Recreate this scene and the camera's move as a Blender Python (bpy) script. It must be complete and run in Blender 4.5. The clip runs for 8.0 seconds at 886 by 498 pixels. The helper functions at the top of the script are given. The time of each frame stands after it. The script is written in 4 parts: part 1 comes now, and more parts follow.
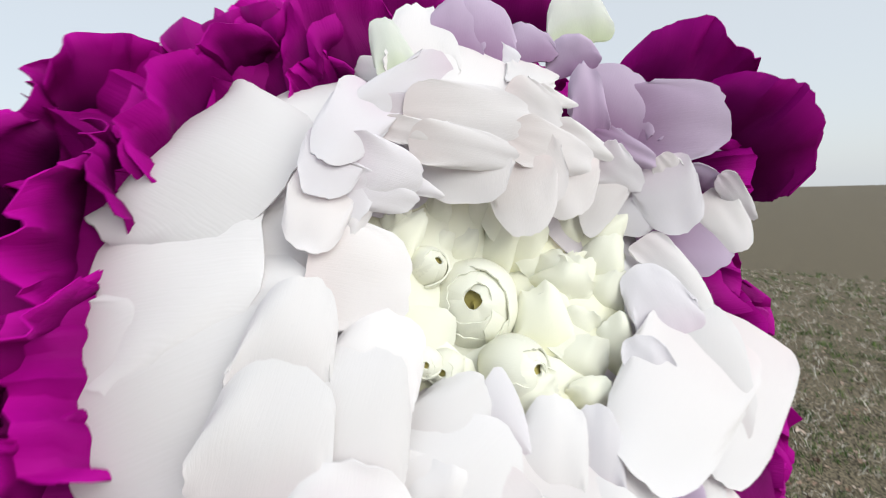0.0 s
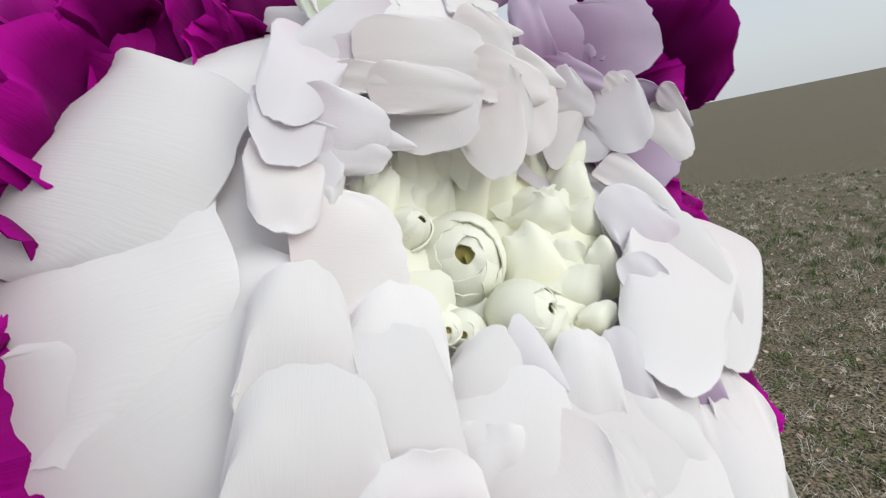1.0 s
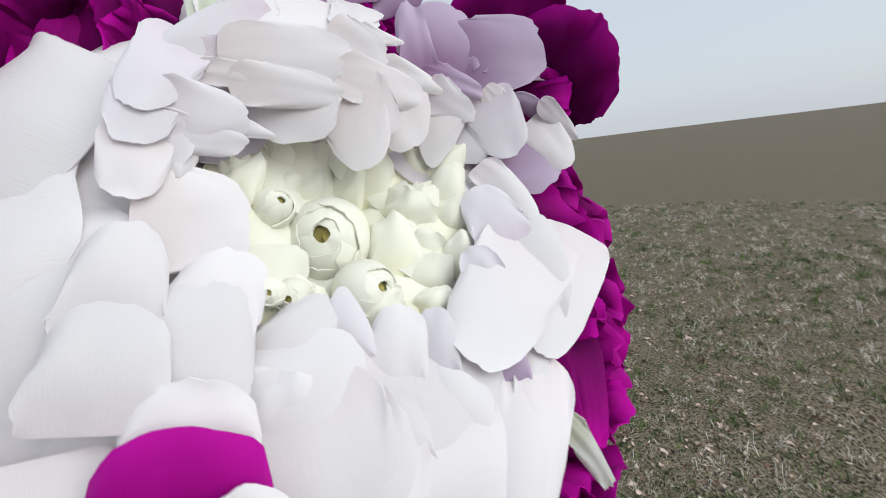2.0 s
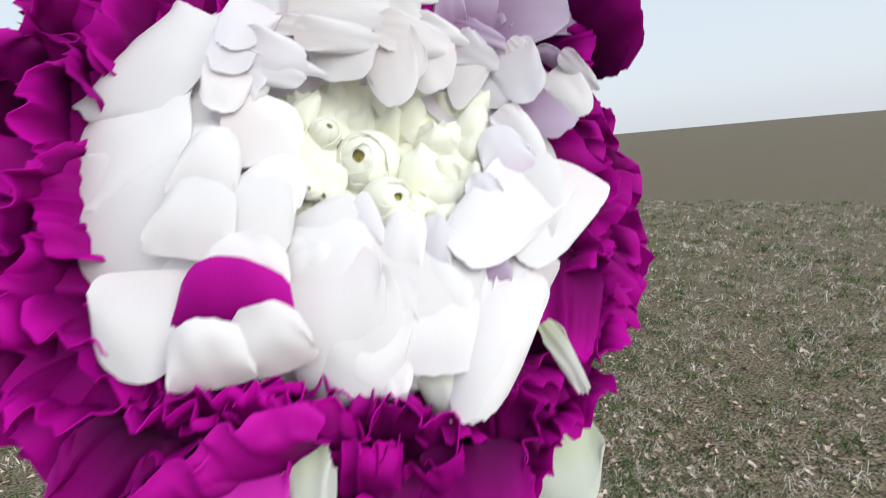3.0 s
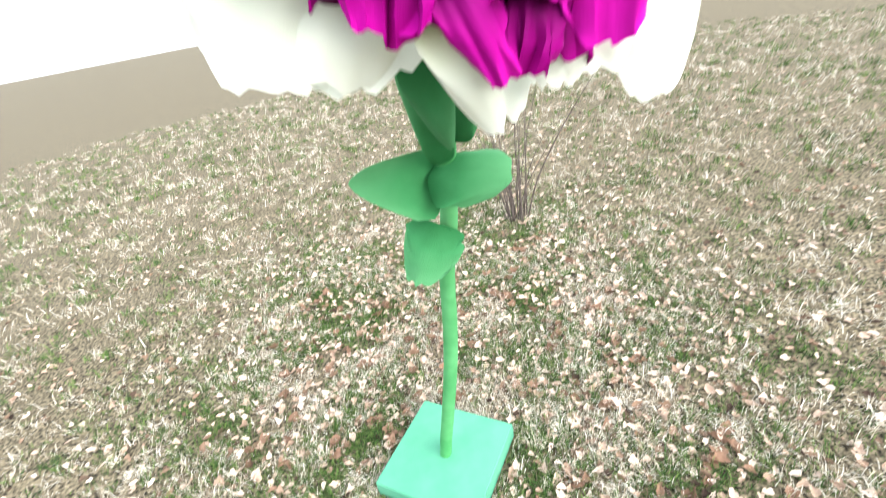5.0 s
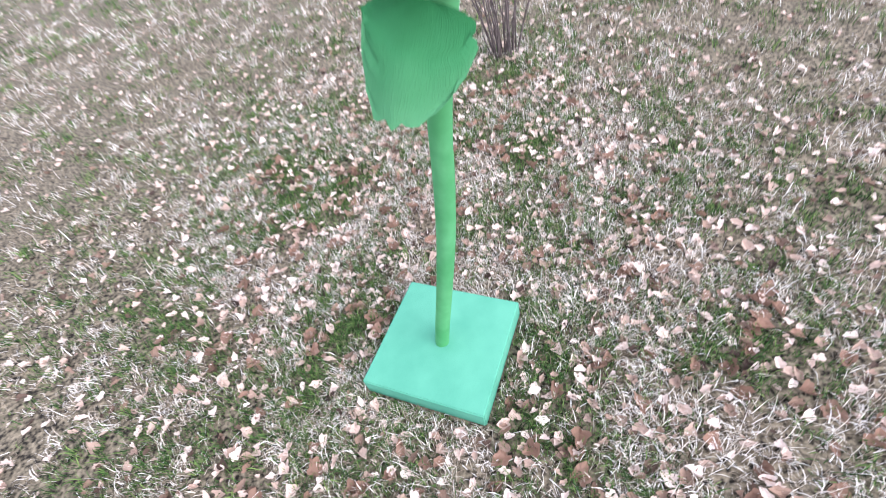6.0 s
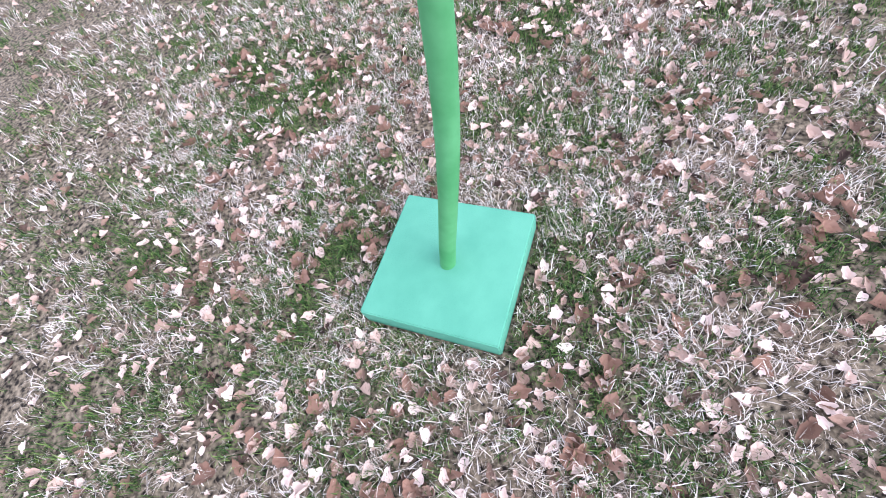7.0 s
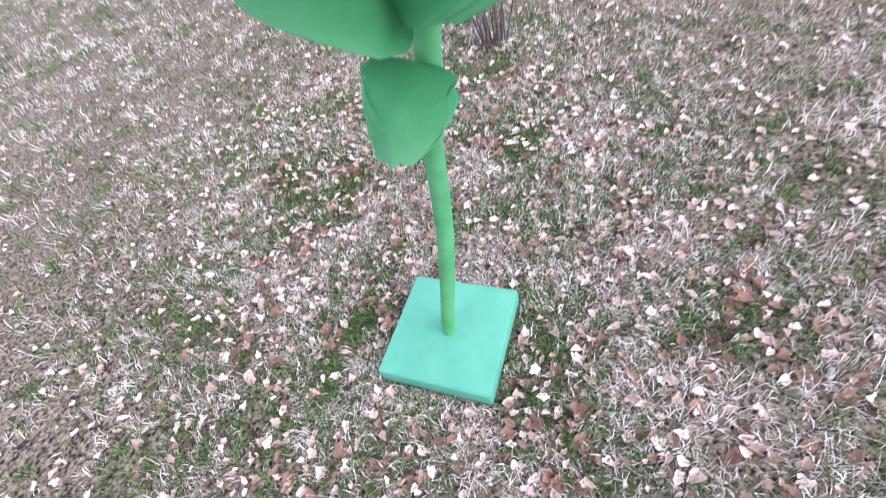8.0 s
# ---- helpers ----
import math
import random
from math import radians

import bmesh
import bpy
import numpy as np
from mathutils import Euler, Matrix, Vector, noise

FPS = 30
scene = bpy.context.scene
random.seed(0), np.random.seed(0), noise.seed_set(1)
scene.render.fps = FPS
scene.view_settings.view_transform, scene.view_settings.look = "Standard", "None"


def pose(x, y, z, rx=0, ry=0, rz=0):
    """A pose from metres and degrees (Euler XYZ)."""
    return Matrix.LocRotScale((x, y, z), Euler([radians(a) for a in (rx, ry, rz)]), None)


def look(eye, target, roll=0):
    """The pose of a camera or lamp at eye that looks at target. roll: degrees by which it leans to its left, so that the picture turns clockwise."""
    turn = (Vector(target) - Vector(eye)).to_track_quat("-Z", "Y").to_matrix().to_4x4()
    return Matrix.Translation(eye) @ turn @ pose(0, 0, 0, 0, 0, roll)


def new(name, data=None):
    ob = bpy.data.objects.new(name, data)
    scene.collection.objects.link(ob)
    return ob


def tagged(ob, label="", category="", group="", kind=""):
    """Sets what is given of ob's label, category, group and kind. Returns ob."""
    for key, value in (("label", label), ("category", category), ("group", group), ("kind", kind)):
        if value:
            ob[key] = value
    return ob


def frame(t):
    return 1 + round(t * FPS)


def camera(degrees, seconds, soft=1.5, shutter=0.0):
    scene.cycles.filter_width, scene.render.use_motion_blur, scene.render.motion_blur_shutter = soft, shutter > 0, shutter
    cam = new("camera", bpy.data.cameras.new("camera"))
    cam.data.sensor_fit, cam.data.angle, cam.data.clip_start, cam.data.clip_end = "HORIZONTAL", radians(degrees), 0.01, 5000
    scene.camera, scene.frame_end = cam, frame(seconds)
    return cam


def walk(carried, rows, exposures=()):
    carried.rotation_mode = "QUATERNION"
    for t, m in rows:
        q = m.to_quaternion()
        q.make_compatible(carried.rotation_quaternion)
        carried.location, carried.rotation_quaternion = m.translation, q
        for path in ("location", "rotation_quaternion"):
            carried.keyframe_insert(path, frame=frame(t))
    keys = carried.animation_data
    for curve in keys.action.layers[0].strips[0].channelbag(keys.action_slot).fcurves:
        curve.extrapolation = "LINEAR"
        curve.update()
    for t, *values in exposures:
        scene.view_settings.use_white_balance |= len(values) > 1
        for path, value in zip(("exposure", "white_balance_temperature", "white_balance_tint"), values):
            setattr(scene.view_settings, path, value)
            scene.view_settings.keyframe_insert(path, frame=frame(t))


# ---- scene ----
# ---- camera ----
cam = camera(90.0, 8.0, soft=1.0, shutter=0.4)
PATH = [
    (0, (0.104, -0.783, 1.651), (0.437, 1.174, 1.409), -1.6),
    (0.5, (0.081, -0.745, 1.656), (0.62, 1.156, 1.348), -7.4),
    (1, (0.07, -0.753, 1.644), (0.771, 1.076, 1.238), -11.6),
    (1.5, (0.09, -0.779, 1.629), (0.855, 1.027, 1.238), -11.3),
    (1.7, (0.11, -0.795, 1.63), (0.872, 1.012, 1.235), -9.8),
    (2.8, (0.184, -0.876, 1.616), (0.448, 1.046, 1.131), -3.5),
    (3, (0.177, -0.895, 1.592), (0.406, 1.042, 1.15), -5.2),
    (3.5, (0.118, -0.947, 1.546), (0.335, 0.984, 1.072), -9.1),
    (4, (0.056, -0.982, 1.5), (0.39, 0.901, 0.912), -10.7),
    (4.5, (0.05, -1.002, 1.435), (0.354, 0.83, 0.694), -10.3),
    (5, (0.054, -0.969, 1.357), (0.173, 0.771, 0.378), -11.1),
    (5.2, (0.051, -0.938, 1.319), (0.125, 0.742, 0.236), -12.0),
    (6.3, (0.033, -0.577, 1.05), (0.095, 0.651, -0.528), -17.1),
    (6.5, (0.037, -0.543, 1.003), (0.069, 0.608, -0.632), -18.6),
    (7, (0.042, -0.532, 0.996), (-0.038, 0.502, -0.713), -24.1),
    (7.5, (0.042, -0.595, 1.115), (-0.023, 0.521, -0.544), -24.0),
    (8, (0.054, -0.709, 1.233), (0.08, 0.598, -0.28), -20.3),
]
EXPOSURES = [(0.0, 0.44, 6250, 5), (1.0, 0.24, 6200, 5), (1.7, 0.28, 6050, 6), (2.8, 0.42, 6050, 6), (3.5, 0.95, 6300, 4),
             (4.5, 1.75, 6700, 3), (5.2, 2.05, 6100, 6), (6.3, 1.5, 5600, 22), (8.0, 1.55, 5500, 25)]
walk(cam, [(t, look(eye, target, roll)) for t, eye, target, roll in PATH], EXPOSURES)

# ---- light: bright overcast sky with a broad soft sun ----
world = bpy.data.worlds.new("overcast_sky")
scene.world = world
world.use_nodes = True
wn, wl = world.node_tree.nodes, world.node_tree.links
sky = wn.new("ShaderNodeTexSky")
sky.sky_type, sky.sun_disc = "NISHITA", False
sky.sun_elevation, sky.sun_rotation = radians(35), radians(144)
sky.air_density, sky.dust_density = 1.0, 3.0
overcast = wn.new("ShaderNodeMix")
overcast.data_type = "RGBA"
overcast.inputs[0].default_value = 0.75
overcast.inputs[7].default_value = (5.8, 5.8, 5.95, 1)
wl.new(sky.outputs[0], overcast.inputs[6])
wl.new(overcast.outputs[2], wn["Background"].inputs[0])
wn["Background"].inputs[1].default_value = 0.11
sun = new("sun", bpy.data.lights.new("sun", "SUN"))
sun.data.energy, sun.data.angle, sun.data.color = 1.5, radians(60), (1.0, 0.97, 0.92)
sun.matrix_world = look((1.6, -2.35, 2.8), (0.1, -0.3, 1.0))


# ---- materials ----
def material(name):
    m = bpy.data.materials.new(name)
    m.use_nodes = True
    return m, m.node_tree.nodes, m.node_tree.links, m.node_tree.nodes["Principled BSDF"]


def ramp(nodes, stops):
    r = nodes.new("ShaderNodeValToRGB")
    r.color_ramp.elements[0].position, r.color_ramp.elements[0].color = stops[0][0], (*stops[0][1], 1)
    r.color_ramp.elements[1].position, r.color_ramp.elements[1].color = stops[-1][0], (*stops[-1][1], 1)
    for pos, col in stops[1:-1]:
        e = r.color_ramp.elements.new(pos)
        e.color = (*col, 1)
    return r


def paper(name, root, body, edge, through_light=0.3, vary=0.08, roughness=0.75, grain=0.1, sheen=0.0, middle=0.45):
    """Crepe paper or foam petal: colour runs from its root to its edge, with fine ribs along its length."""
    m, n, l, b = material(name)
    uv = n.new("ShaderNodeUVMap")
    sep = n.new("ShaderNodeSeparateXYZ")
    l.new(uv.outputs[0], sep.inputs[0])
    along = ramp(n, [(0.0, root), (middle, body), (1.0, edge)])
    cloud = n.new("ShaderNodeTexNoise")
    cloud.inputs["Scale"].default_value, cloud.inputs["Detail"].default_value = 28, 5
    geo = n.new("ShaderNodeNewGeometry")
    l.new(geo.outputs["Position"], cloud.inputs["Vector"])
    shift = n.new("ShaderNodeMath")
    shift.operation = "MULTIPLY_ADD"
    shift.inputs[1].default_value, shift.inputs[2].default_value = 0.3, -0.15
    l.new(cloud.outputs[0], shift.inputs[0])
    add = n.new("ShaderNodeMath")
    l.new(sep.outputs["Y"], add.inputs[0])
    l.new(shift.outputs[0], add.inputs[1])
    l.new(add.outputs[0], along.inputs[0])
    info = n.new("ShaderNodeObjectInfo")
    hsv = n.new("ShaderNodeHueSaturation")
    val = n.new("ShaderNodeMapRange")
    val.inputs[3].default_value, val.inputs[4].default_value = 1 - vary, 1 + vary * 0.4
    l.new(info.outputs["Random"], val.inputs[0])
    l.new(val.outputs[0], hsv.inputs["Value"])
    l.new(along.outputs[0], hsv.inputs["Color"])
    l.new(hsv.outputs[0], b.inputs["Base Color"])
    b.inputs["Roughness"].default_value = roughness
    b.inputs["Specular IOR Level"].default_value = 0.06
    b.inputs["Sheen Weight"].default_value = sheen
    ribs = n.new("ShaderNodeTexNoise")
    ribs.inputs["Scale"].default_value, ribs.inputs["Detail"].default_value = 1.0, 4
    stretch = n.new("ShaderNodeMapping")
    stretch.inputs["Scale"].default_value = (95, 4, 1)
    l.new(uv.outputs[0], stretch.inputs[0])
    l.new(stretch.outputs[0], ribs.inputs["Vector"])
    bump = n.new("ShaderNodeBump")
    bump.inputs["Strength"].default_value, bump.inputs["Distance"].default_value = grain, 0.002
    l.new(ribs.outputs[0], bump.inputs["Height"])
    l.new(bump.outputs[0], b.inputs["Normal"])
    thin = n.new("ShaderNodeBsdfTranslucent")
    l.new(hsv.outputs[0], thin.inputs["Color"])
    l.new(bump.outputs[0], thin.inputs["Normal"])
    mix = n.new("ShaderNodeMixShader")
    mix.inputs[0].default_value = through_light
    l.new(b.outputs[0], mix.inputs[1])
    l.new(thin.outputs[0], mix.inputs[2])
    l.new(mix.outputs[0], n["Material Output"].inputs["Surface"])
    return m


M_BLUSH = paper("blush_white_paper", (0.86, 0.74, 0.76), (0.91, 0.85, 0.88), (0.92, 0.88, 0.93), 0.58)
M_WHITE = paper("white_paper", (0.90, 0.84, 0.85), (0.93, 0.90, 0.905), (0.94, 0.92, 0.93), 0.32)
M_BLUSHWHITE = paper("warm_white_paper", (0.90, 0.83, 0.83), (0.93, 0.895, 0.90), (0.94, 0.915, 0.93), 0.36)
M_LILACWHITE = paper("pale_lilac_paper", (0.85, 0.76, 0.83), (0.905, 0.872, 0.912), (0.925, 0.905, 0.938), 0.36)
M_LILAC = paper("lilac_paper", (0.36, 0.20, 0.36), (0.52, 0.385, 0.55), (0.69, 0.58, 0.74), 0.3)
M_CREAM = paper("cream_paper", (0.95, 0.935, 0.68), (0.962, 0.957, 0.81), (0.967, 0.967, 0.86), 0.2)
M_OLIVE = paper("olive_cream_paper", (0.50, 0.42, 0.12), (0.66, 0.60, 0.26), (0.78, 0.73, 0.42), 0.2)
# Near-black roots: the shade deep between magenta petals is put into the colour.
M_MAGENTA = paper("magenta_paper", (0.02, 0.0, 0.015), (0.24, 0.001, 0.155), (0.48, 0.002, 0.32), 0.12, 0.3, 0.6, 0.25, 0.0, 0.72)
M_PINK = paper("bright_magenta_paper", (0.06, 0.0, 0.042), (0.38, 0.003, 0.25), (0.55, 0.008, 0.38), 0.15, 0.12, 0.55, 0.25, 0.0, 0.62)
M_ROSE = paper("rose_pink_paper", (0.40, 0.006, 0.29), (0.62, 0.035, 0.45), (0.70, 0.08, 0.54), 0.2, 0.1, 0.6, 0.2)
M_GUARD = paper("greenish_white_paper", (0.78, 0.84, 0.62), (0.90, 0.925, 0.86), (0.93, 0.945, 0.91), 0.55)
M_LEAF = paper("green_foam_leaf", (0.03, 0.17, 0.055), (0.07, 0.30, 0.115), (0.13, 0.39, 0.18), 0.25, 0.2, 0.6, 0.9)


def plain(name, dark, light, scale, roughness, bump_scale, bump_strength, stretch=(1, 1, 1)):
    """A surface with cloudy colour and a fine relief, both in object space."""
    m, n, l, b = material(name)
    tc = n.new("ShaderNodeTexCoord")
    mp = n.new("ShaderNodeMapping")
    mp.inputs["Scale"].default_value = stretch
    l.new(tc.outputs["Object"], mp.inputs[0])
    a = n.new("ShaderNodeTexNoise")
    a.inputs["Scale"].default_value, a.inputs["Detail"].default_value = scale, 6
    l.new(mp.outputs[0], a.inputs["Vector"])
    c = ramp(n, [(0.36, dark), (0.68, light)])
    l.new(a.outputs[0], c.inputs[0])
    l.new(c.outputs[0], b.inputs["Base Color"])
    f = n.new("ShaderNodeTexNoise")
    f.inputs["Scale"].default_value, f.inputs["Detail"].default_value = bump_scale, 4
    l.new(mp.outputs[0], f.inputs["Vector"])
    bp = n.new("ShaderNodeBump")
    bp.inputs["Strength"].default_value, bp.inputs["Distance"].default_value = bump_strength, 0.003
    l.new(f.outputs[0], bp.inputs["Height"])
    l.new(bp.outputs[0], b.inputs["Normal"])
    b.inputs["Roughness"].default_value = roughness
    b.inputs["Specular IOR Level"].default_value = 0.3
    return m


def island(name, stops, roughness=0.8, through_light=0.2):
    """Many small blades or leaves in one mesh, each with a shade of its own."""
    m, n, l, b = material(name)
    g = n.new("ShaderNodeNewGeometry")
    c = ramp(n, stops)
    l.new(g.outputs["Random Per Island"], c.inputs[0])
    l.new(c.outputs[0], b.inputs["Base Color"])
    b.inputs["Roughness"].default_value = roughness
    b.inputs["Specular IOR Level"].default_value = 0.25
    return m


M_FOAM = plain("mint_green_foam", (0.085, 0.31, 0.20), (0.11, 0.36, 0.235), 9, 0.85, 260, 0.4)
M_STEM = plain("green_wrapped_paper", (0.06, 0.27, 0.09), (0.11, 0.37, 0.15), 14, 0.75, 45, 0.25, (1, 1, 0.8))
M_SOIL = plain("soil_and_thatch", (0.010, 0.008, 0.005), (0.29, 0.24, 0.16), 70, 0.95, 90, 0.5)
M_BARK = plain("grey_brown_bark", (0.07, 0.055, 0.05), (0.16, 0.13, 0.12), 40, 0.9, 120, 0.6)
M_CORE = plain("tan_card_core", (0.25, 0.17, 0.08), (0.36, 0.26, 0.14), 20, 0.9, 80, 0.3)
M_GREEN = island("green_grass", [(0.0, (0.008, 0.025, 0.006)), (0.5, (0.05, 0.12, 0.025)), (1.0, (0.20, 0.28, 0.08))])
M_STRAW = island("dry_grass", [(0.0, (0.07, 0.05, 0.03)), (0.3, (0.30, 0.24, 0.17)), (0.6, (0.70, 0.63, 0.52)), (1.0, (0.95, 0.92, 0.86))])
M_DRYLEAF = paper("dry_leaf", (0.28, 0.17, 0.12), (0.60, 0.45, 0.36), (0.78, 0.66, 0.57), 0.2, 0.32, 0.8, 0.3)
M_LITTER = island("dry_leaves", [(0.0, (0.03, 0.018, 0.014)), (0.25, (0.26, 0.17, 0.12)), (0.55, (0.54, 0.41, 0.33)), (1.0, (0.78, 0.66, 0.58))])


# ---- mesh helpers ----
def link(name, verts, faces, mat, parent=None, label="", uvs=None, smooth=True):
    me = bpy.data.meshes.new(name)
    me.from_pydata([tuple(v) for v in verts], [], faces)
    me.materials.append(mat)
    if smooth:
        me.polygons.foreach_set("use_smooth", [True] * len(me.polygons))
    if uvs is not None:
        layer = me.uv_layers.new(name="UVMap")
        idx = np.empty(len(me.loops), dtype=np.int32)
        me.loops.foreach_get("vertex_index", idx)
        layer.data.foreach_set("uv", np.asarray(uvs, dtype=np.float32)[idx].ravel())
    me.update()
    if uvs is not None:
        me.set_sharp_from_angle(angle=radians(50))
    ob = new(name, me)
    ob.parent = parent
    if label:
        tagged(ob, label)
    return ob


def shell(grid, thick):
    """Closed thin shell from a grid of points (rows x columns x 3), with its uv."""
    nu, nv, _ = grid.shape
    du, dv = np.gradient(grid, axis=0), np.gradient(grid, axis=1)
    nor = np.cross(dv, du)
    size = np.linalg.norm(nor, axis=2, keepdims=True)
    nor = nor / np.maximum(size, 1e-12)
    verts = np.concatenate([grid.reshape(-1, 3), (grid - nor * thick).reshape(-1, 3)])
    u, v = np.meshgrid(np.linspace(0, 1, nu), np.linspace(0, 1, nv), indexing="ij")
    uv = np.stack([v.ravel(), u.ravel()], 1)
    m, faces = nu * nv, []
    for i in range(nu - 1):
        for j in range(nv - 1):
            a, b, c, d = i * nv + j, i * nv + j + 1, (i + 1) * nv + j + 1, (i + 1) * nv + j
            faces += [(a, b, c, d), (m + d, m + c, m + b, m + a)]
    rim = [j for j in range(nv)] + [i * nv + nv - 1 for i in range(1, nu)]
    rim += [(nu - 1) * nv + j for j in range(nv - 2, -1, -1)] + [i * nv for i in range(nu - 2, 0, -1)]
    for a, b in zip(rim, rim[1:] + rim[:1]):
        faces.append((b, a, m + a, m + b))
    return verts, faces, np.concatenate([uv, uv])


def wave(x, y, seed):
    return noise.noise(Vector((x, y, seed * 7.31)))


def tube(points, radii, sides=10, wobble=0.0, seed=0):
    """Verts, faces and uv of a tube along a smooth line through the points."""
    pts = [Vector(p) for p in points]
    fine, rad = [], []
    for i in range(len(pts) - 1):
        p0, p1, p2, p3 = pts[max(i - 1, 0)], pts[i], pts[i + 1], pts[min(i + 2, len(pts) - 1)]
        for k in range(5):
            t = k / 5
            fine.append(0.5 * (2 * p1 + (p2 - p0) * t + (2 * p0 - 5 * p1 + 4 * p2 - p3) * t**2 + (3 * p1 - p0 - 3 * p2 + p3) * t**3))
            rad.append(radii[i] * (1 - t) + radii[i + 1] * t)
    fine.append(pts[-1])
    rad.append(radii[-1])
    verts, faces, uv = [], [], []
    for i, p in enumerate(fine):
        way = (fine[min(i + 1, len(fine) - 1)] - fine[max(i - 1, 0)]).normalized()
        a = way.cross(Vector((0.31, 0.95, 0.05))).normalized()
        b = way.cross(a)
        for k in range(sides):
            q = 2 * math.pi * k / sides
            r = rad[i] * (1 + wobble * wave(i * 0.8, k * 0.6, seed))
            verts.append(p + r * (math.cos(q) * a + math.sin(q) * b))
            uv.append((k / sides, i / len(fine)))
    for i in range(len(fine) - 1):
        for k in range(sides):
            faces.append((i * sides + k, i * sides + (k + 1) % sides, (i + 1) * sides + (k + 1) % sides, (i + 1) * sides + k))
    faces += [tuple(range(sides - 1, -1, -1)), tuple(range((len(fine) - 1) * sides, len(fine) * sides))]
    return verts, faces, uv


# ---- ground ----
def lie(x, y):
    """Height of the lawn: gently uneven, flat under the stand."""
    far = max(0.0, min(1.0, (math.hypot(x, y) - 0.3) / 1.5))
    return far * (0.018 * wave(x * 1.1, y * 1.1, 3) + 0.01 * wave(x * 4, y * 4, 5)) - 0.014


edges = [-400, -150, -60, -30, -18, -12, -9, -7, -5.5] + [-4.5 + 0.12 * i for i in range(76)] + [5.5, 7, 9, 12, 18, 30, 60, 150, 400]
gv = [(x, y, lie(x, y)) for x in edges for y in edges]
k = len(edges)
gf = [(i * k + j, (i + 1) * k + j, (i + 1) * k + j + 1, i * k + j + 1) for i in range(k - 1) for j in range(k - 1)]
ground = link("ground", gv, gf, M_SOIL)
tagged(ground, "winter lawn with thin soil, dry thatch and scattered leaves", "ground", kind="structure")


def in_stand(x, y, margin=0.0):
    """Whether a spot lies under the square foot of the flower, which is turned by 35 degrees."""
    c, s = math.cos(radians(35)), math.sin(radians(35))
    return max(abs(c * x - s * y), abs(s * x + c * y)) < 0.175 + margin


def spot(rng, near):
    """A random spot on the lawn: most of them round the stand."""
    if near:
        while True:
            x, y = rng.gauss(0.12, 0.62), rng.gauss(0.5, 0.85)
            if -1.6 < x < 1.9 and -1.1 < y < 3.0:
                return x, y
    r = 0.4 + 9.5 * rng.random() ** 1.15
    q = rng.uniform(0, 2 * math.pi)
    return r * math.cos(q) + 0.2, r * math.sin(q) + 0.5


def grass(name, mat, label, near, far, blades, length, width, lean, spread, patch_seed, seed):
    """Tufts of blades, near the stand and further off, thick and thin over the lawn."""
    rng = random.Random(seed)
    verts, faces = [], []
    for i in range(near + far):
        cx, cy = spot(rng, i < near)
        if wave(cx * 3.2, cy * 3.2, patch_seed) + 0.6 * wave(cx * 9, cy * 9, patch_seed + 2) < rng.uniform(-0.6, 0.3):
            continue
        big = 1.0 if i < near else min(2.2, 0.9 + 0.25 * math.hypot(cx - 0.2, cy - 0.5))
        flow, vigour = rng.uniform(0, 2 * math.pi), rng.uniform(0.6, 1.35)
        for _ in range(rng.randint(blades // 2, blades)):
            x, y = cx + rng.gauss(0, spread * big), cy + rng.gauss(0, spread * big)
            if in_stand(x, y, 0.006):
                continue
            z = lie(x, y)
            h, w = length * vigour * rng.uniform(0.4, 1.2) * big, width * rng.uniform(0.6, 1.4) * big
            q = flow + rng.gauss(0, 1.1)
            c, s = math.cos(q), math.sin(q)
            tilt = min(lean * rng.uniform(0.5, 1.25), 1.5)
            rise, out = h * max(0.1, math.cos(tilt)), h * math.sin(tilt)
            p = rng.uniform(0, math.pi)
            sx, sy = math.cos(p) * w, math.sin(p) * w
            if in_stand(x + c * out, y + s * out, 0.002):
                out *= 0.1
            o = len(verts)
            verts += [(x - sx, y - sy, z - 0.002), (x + sx, y + sy, z - 0.002), (x + c * out * 0.4 + sx * 0.8, y + s * out * 0.4 + sy * 0.8, z + rise * 0.75),
                      (x + c * out * 0.4 - sx * 0.8, y + s * out * 0.4 - sy * 0.8, z + rise * 0.75), (x + c * out, y + s * out, z + rise)]
            faces += [(o, o + 1, o + 2, o + 3), (o + 3, o + 2, o + 4)]
    ob = link(name, verts, faces, mat, smooth=False)
    return tagged(ob, label, "grass", kind="stuff")


grass("green_grass", M_GREEN, "short green grass blades growing in the lawn", 15000, 21000, 17, 0.030, 0.0011, 0.85, 0.011, 11, 1)
grass("dry_grass", M_STRAW, "pale dry straw-coloured grass lying over the lawn", 13500, 26000, 16, 0.038, 0.0009, 1.2, 0.012, 23, 2)


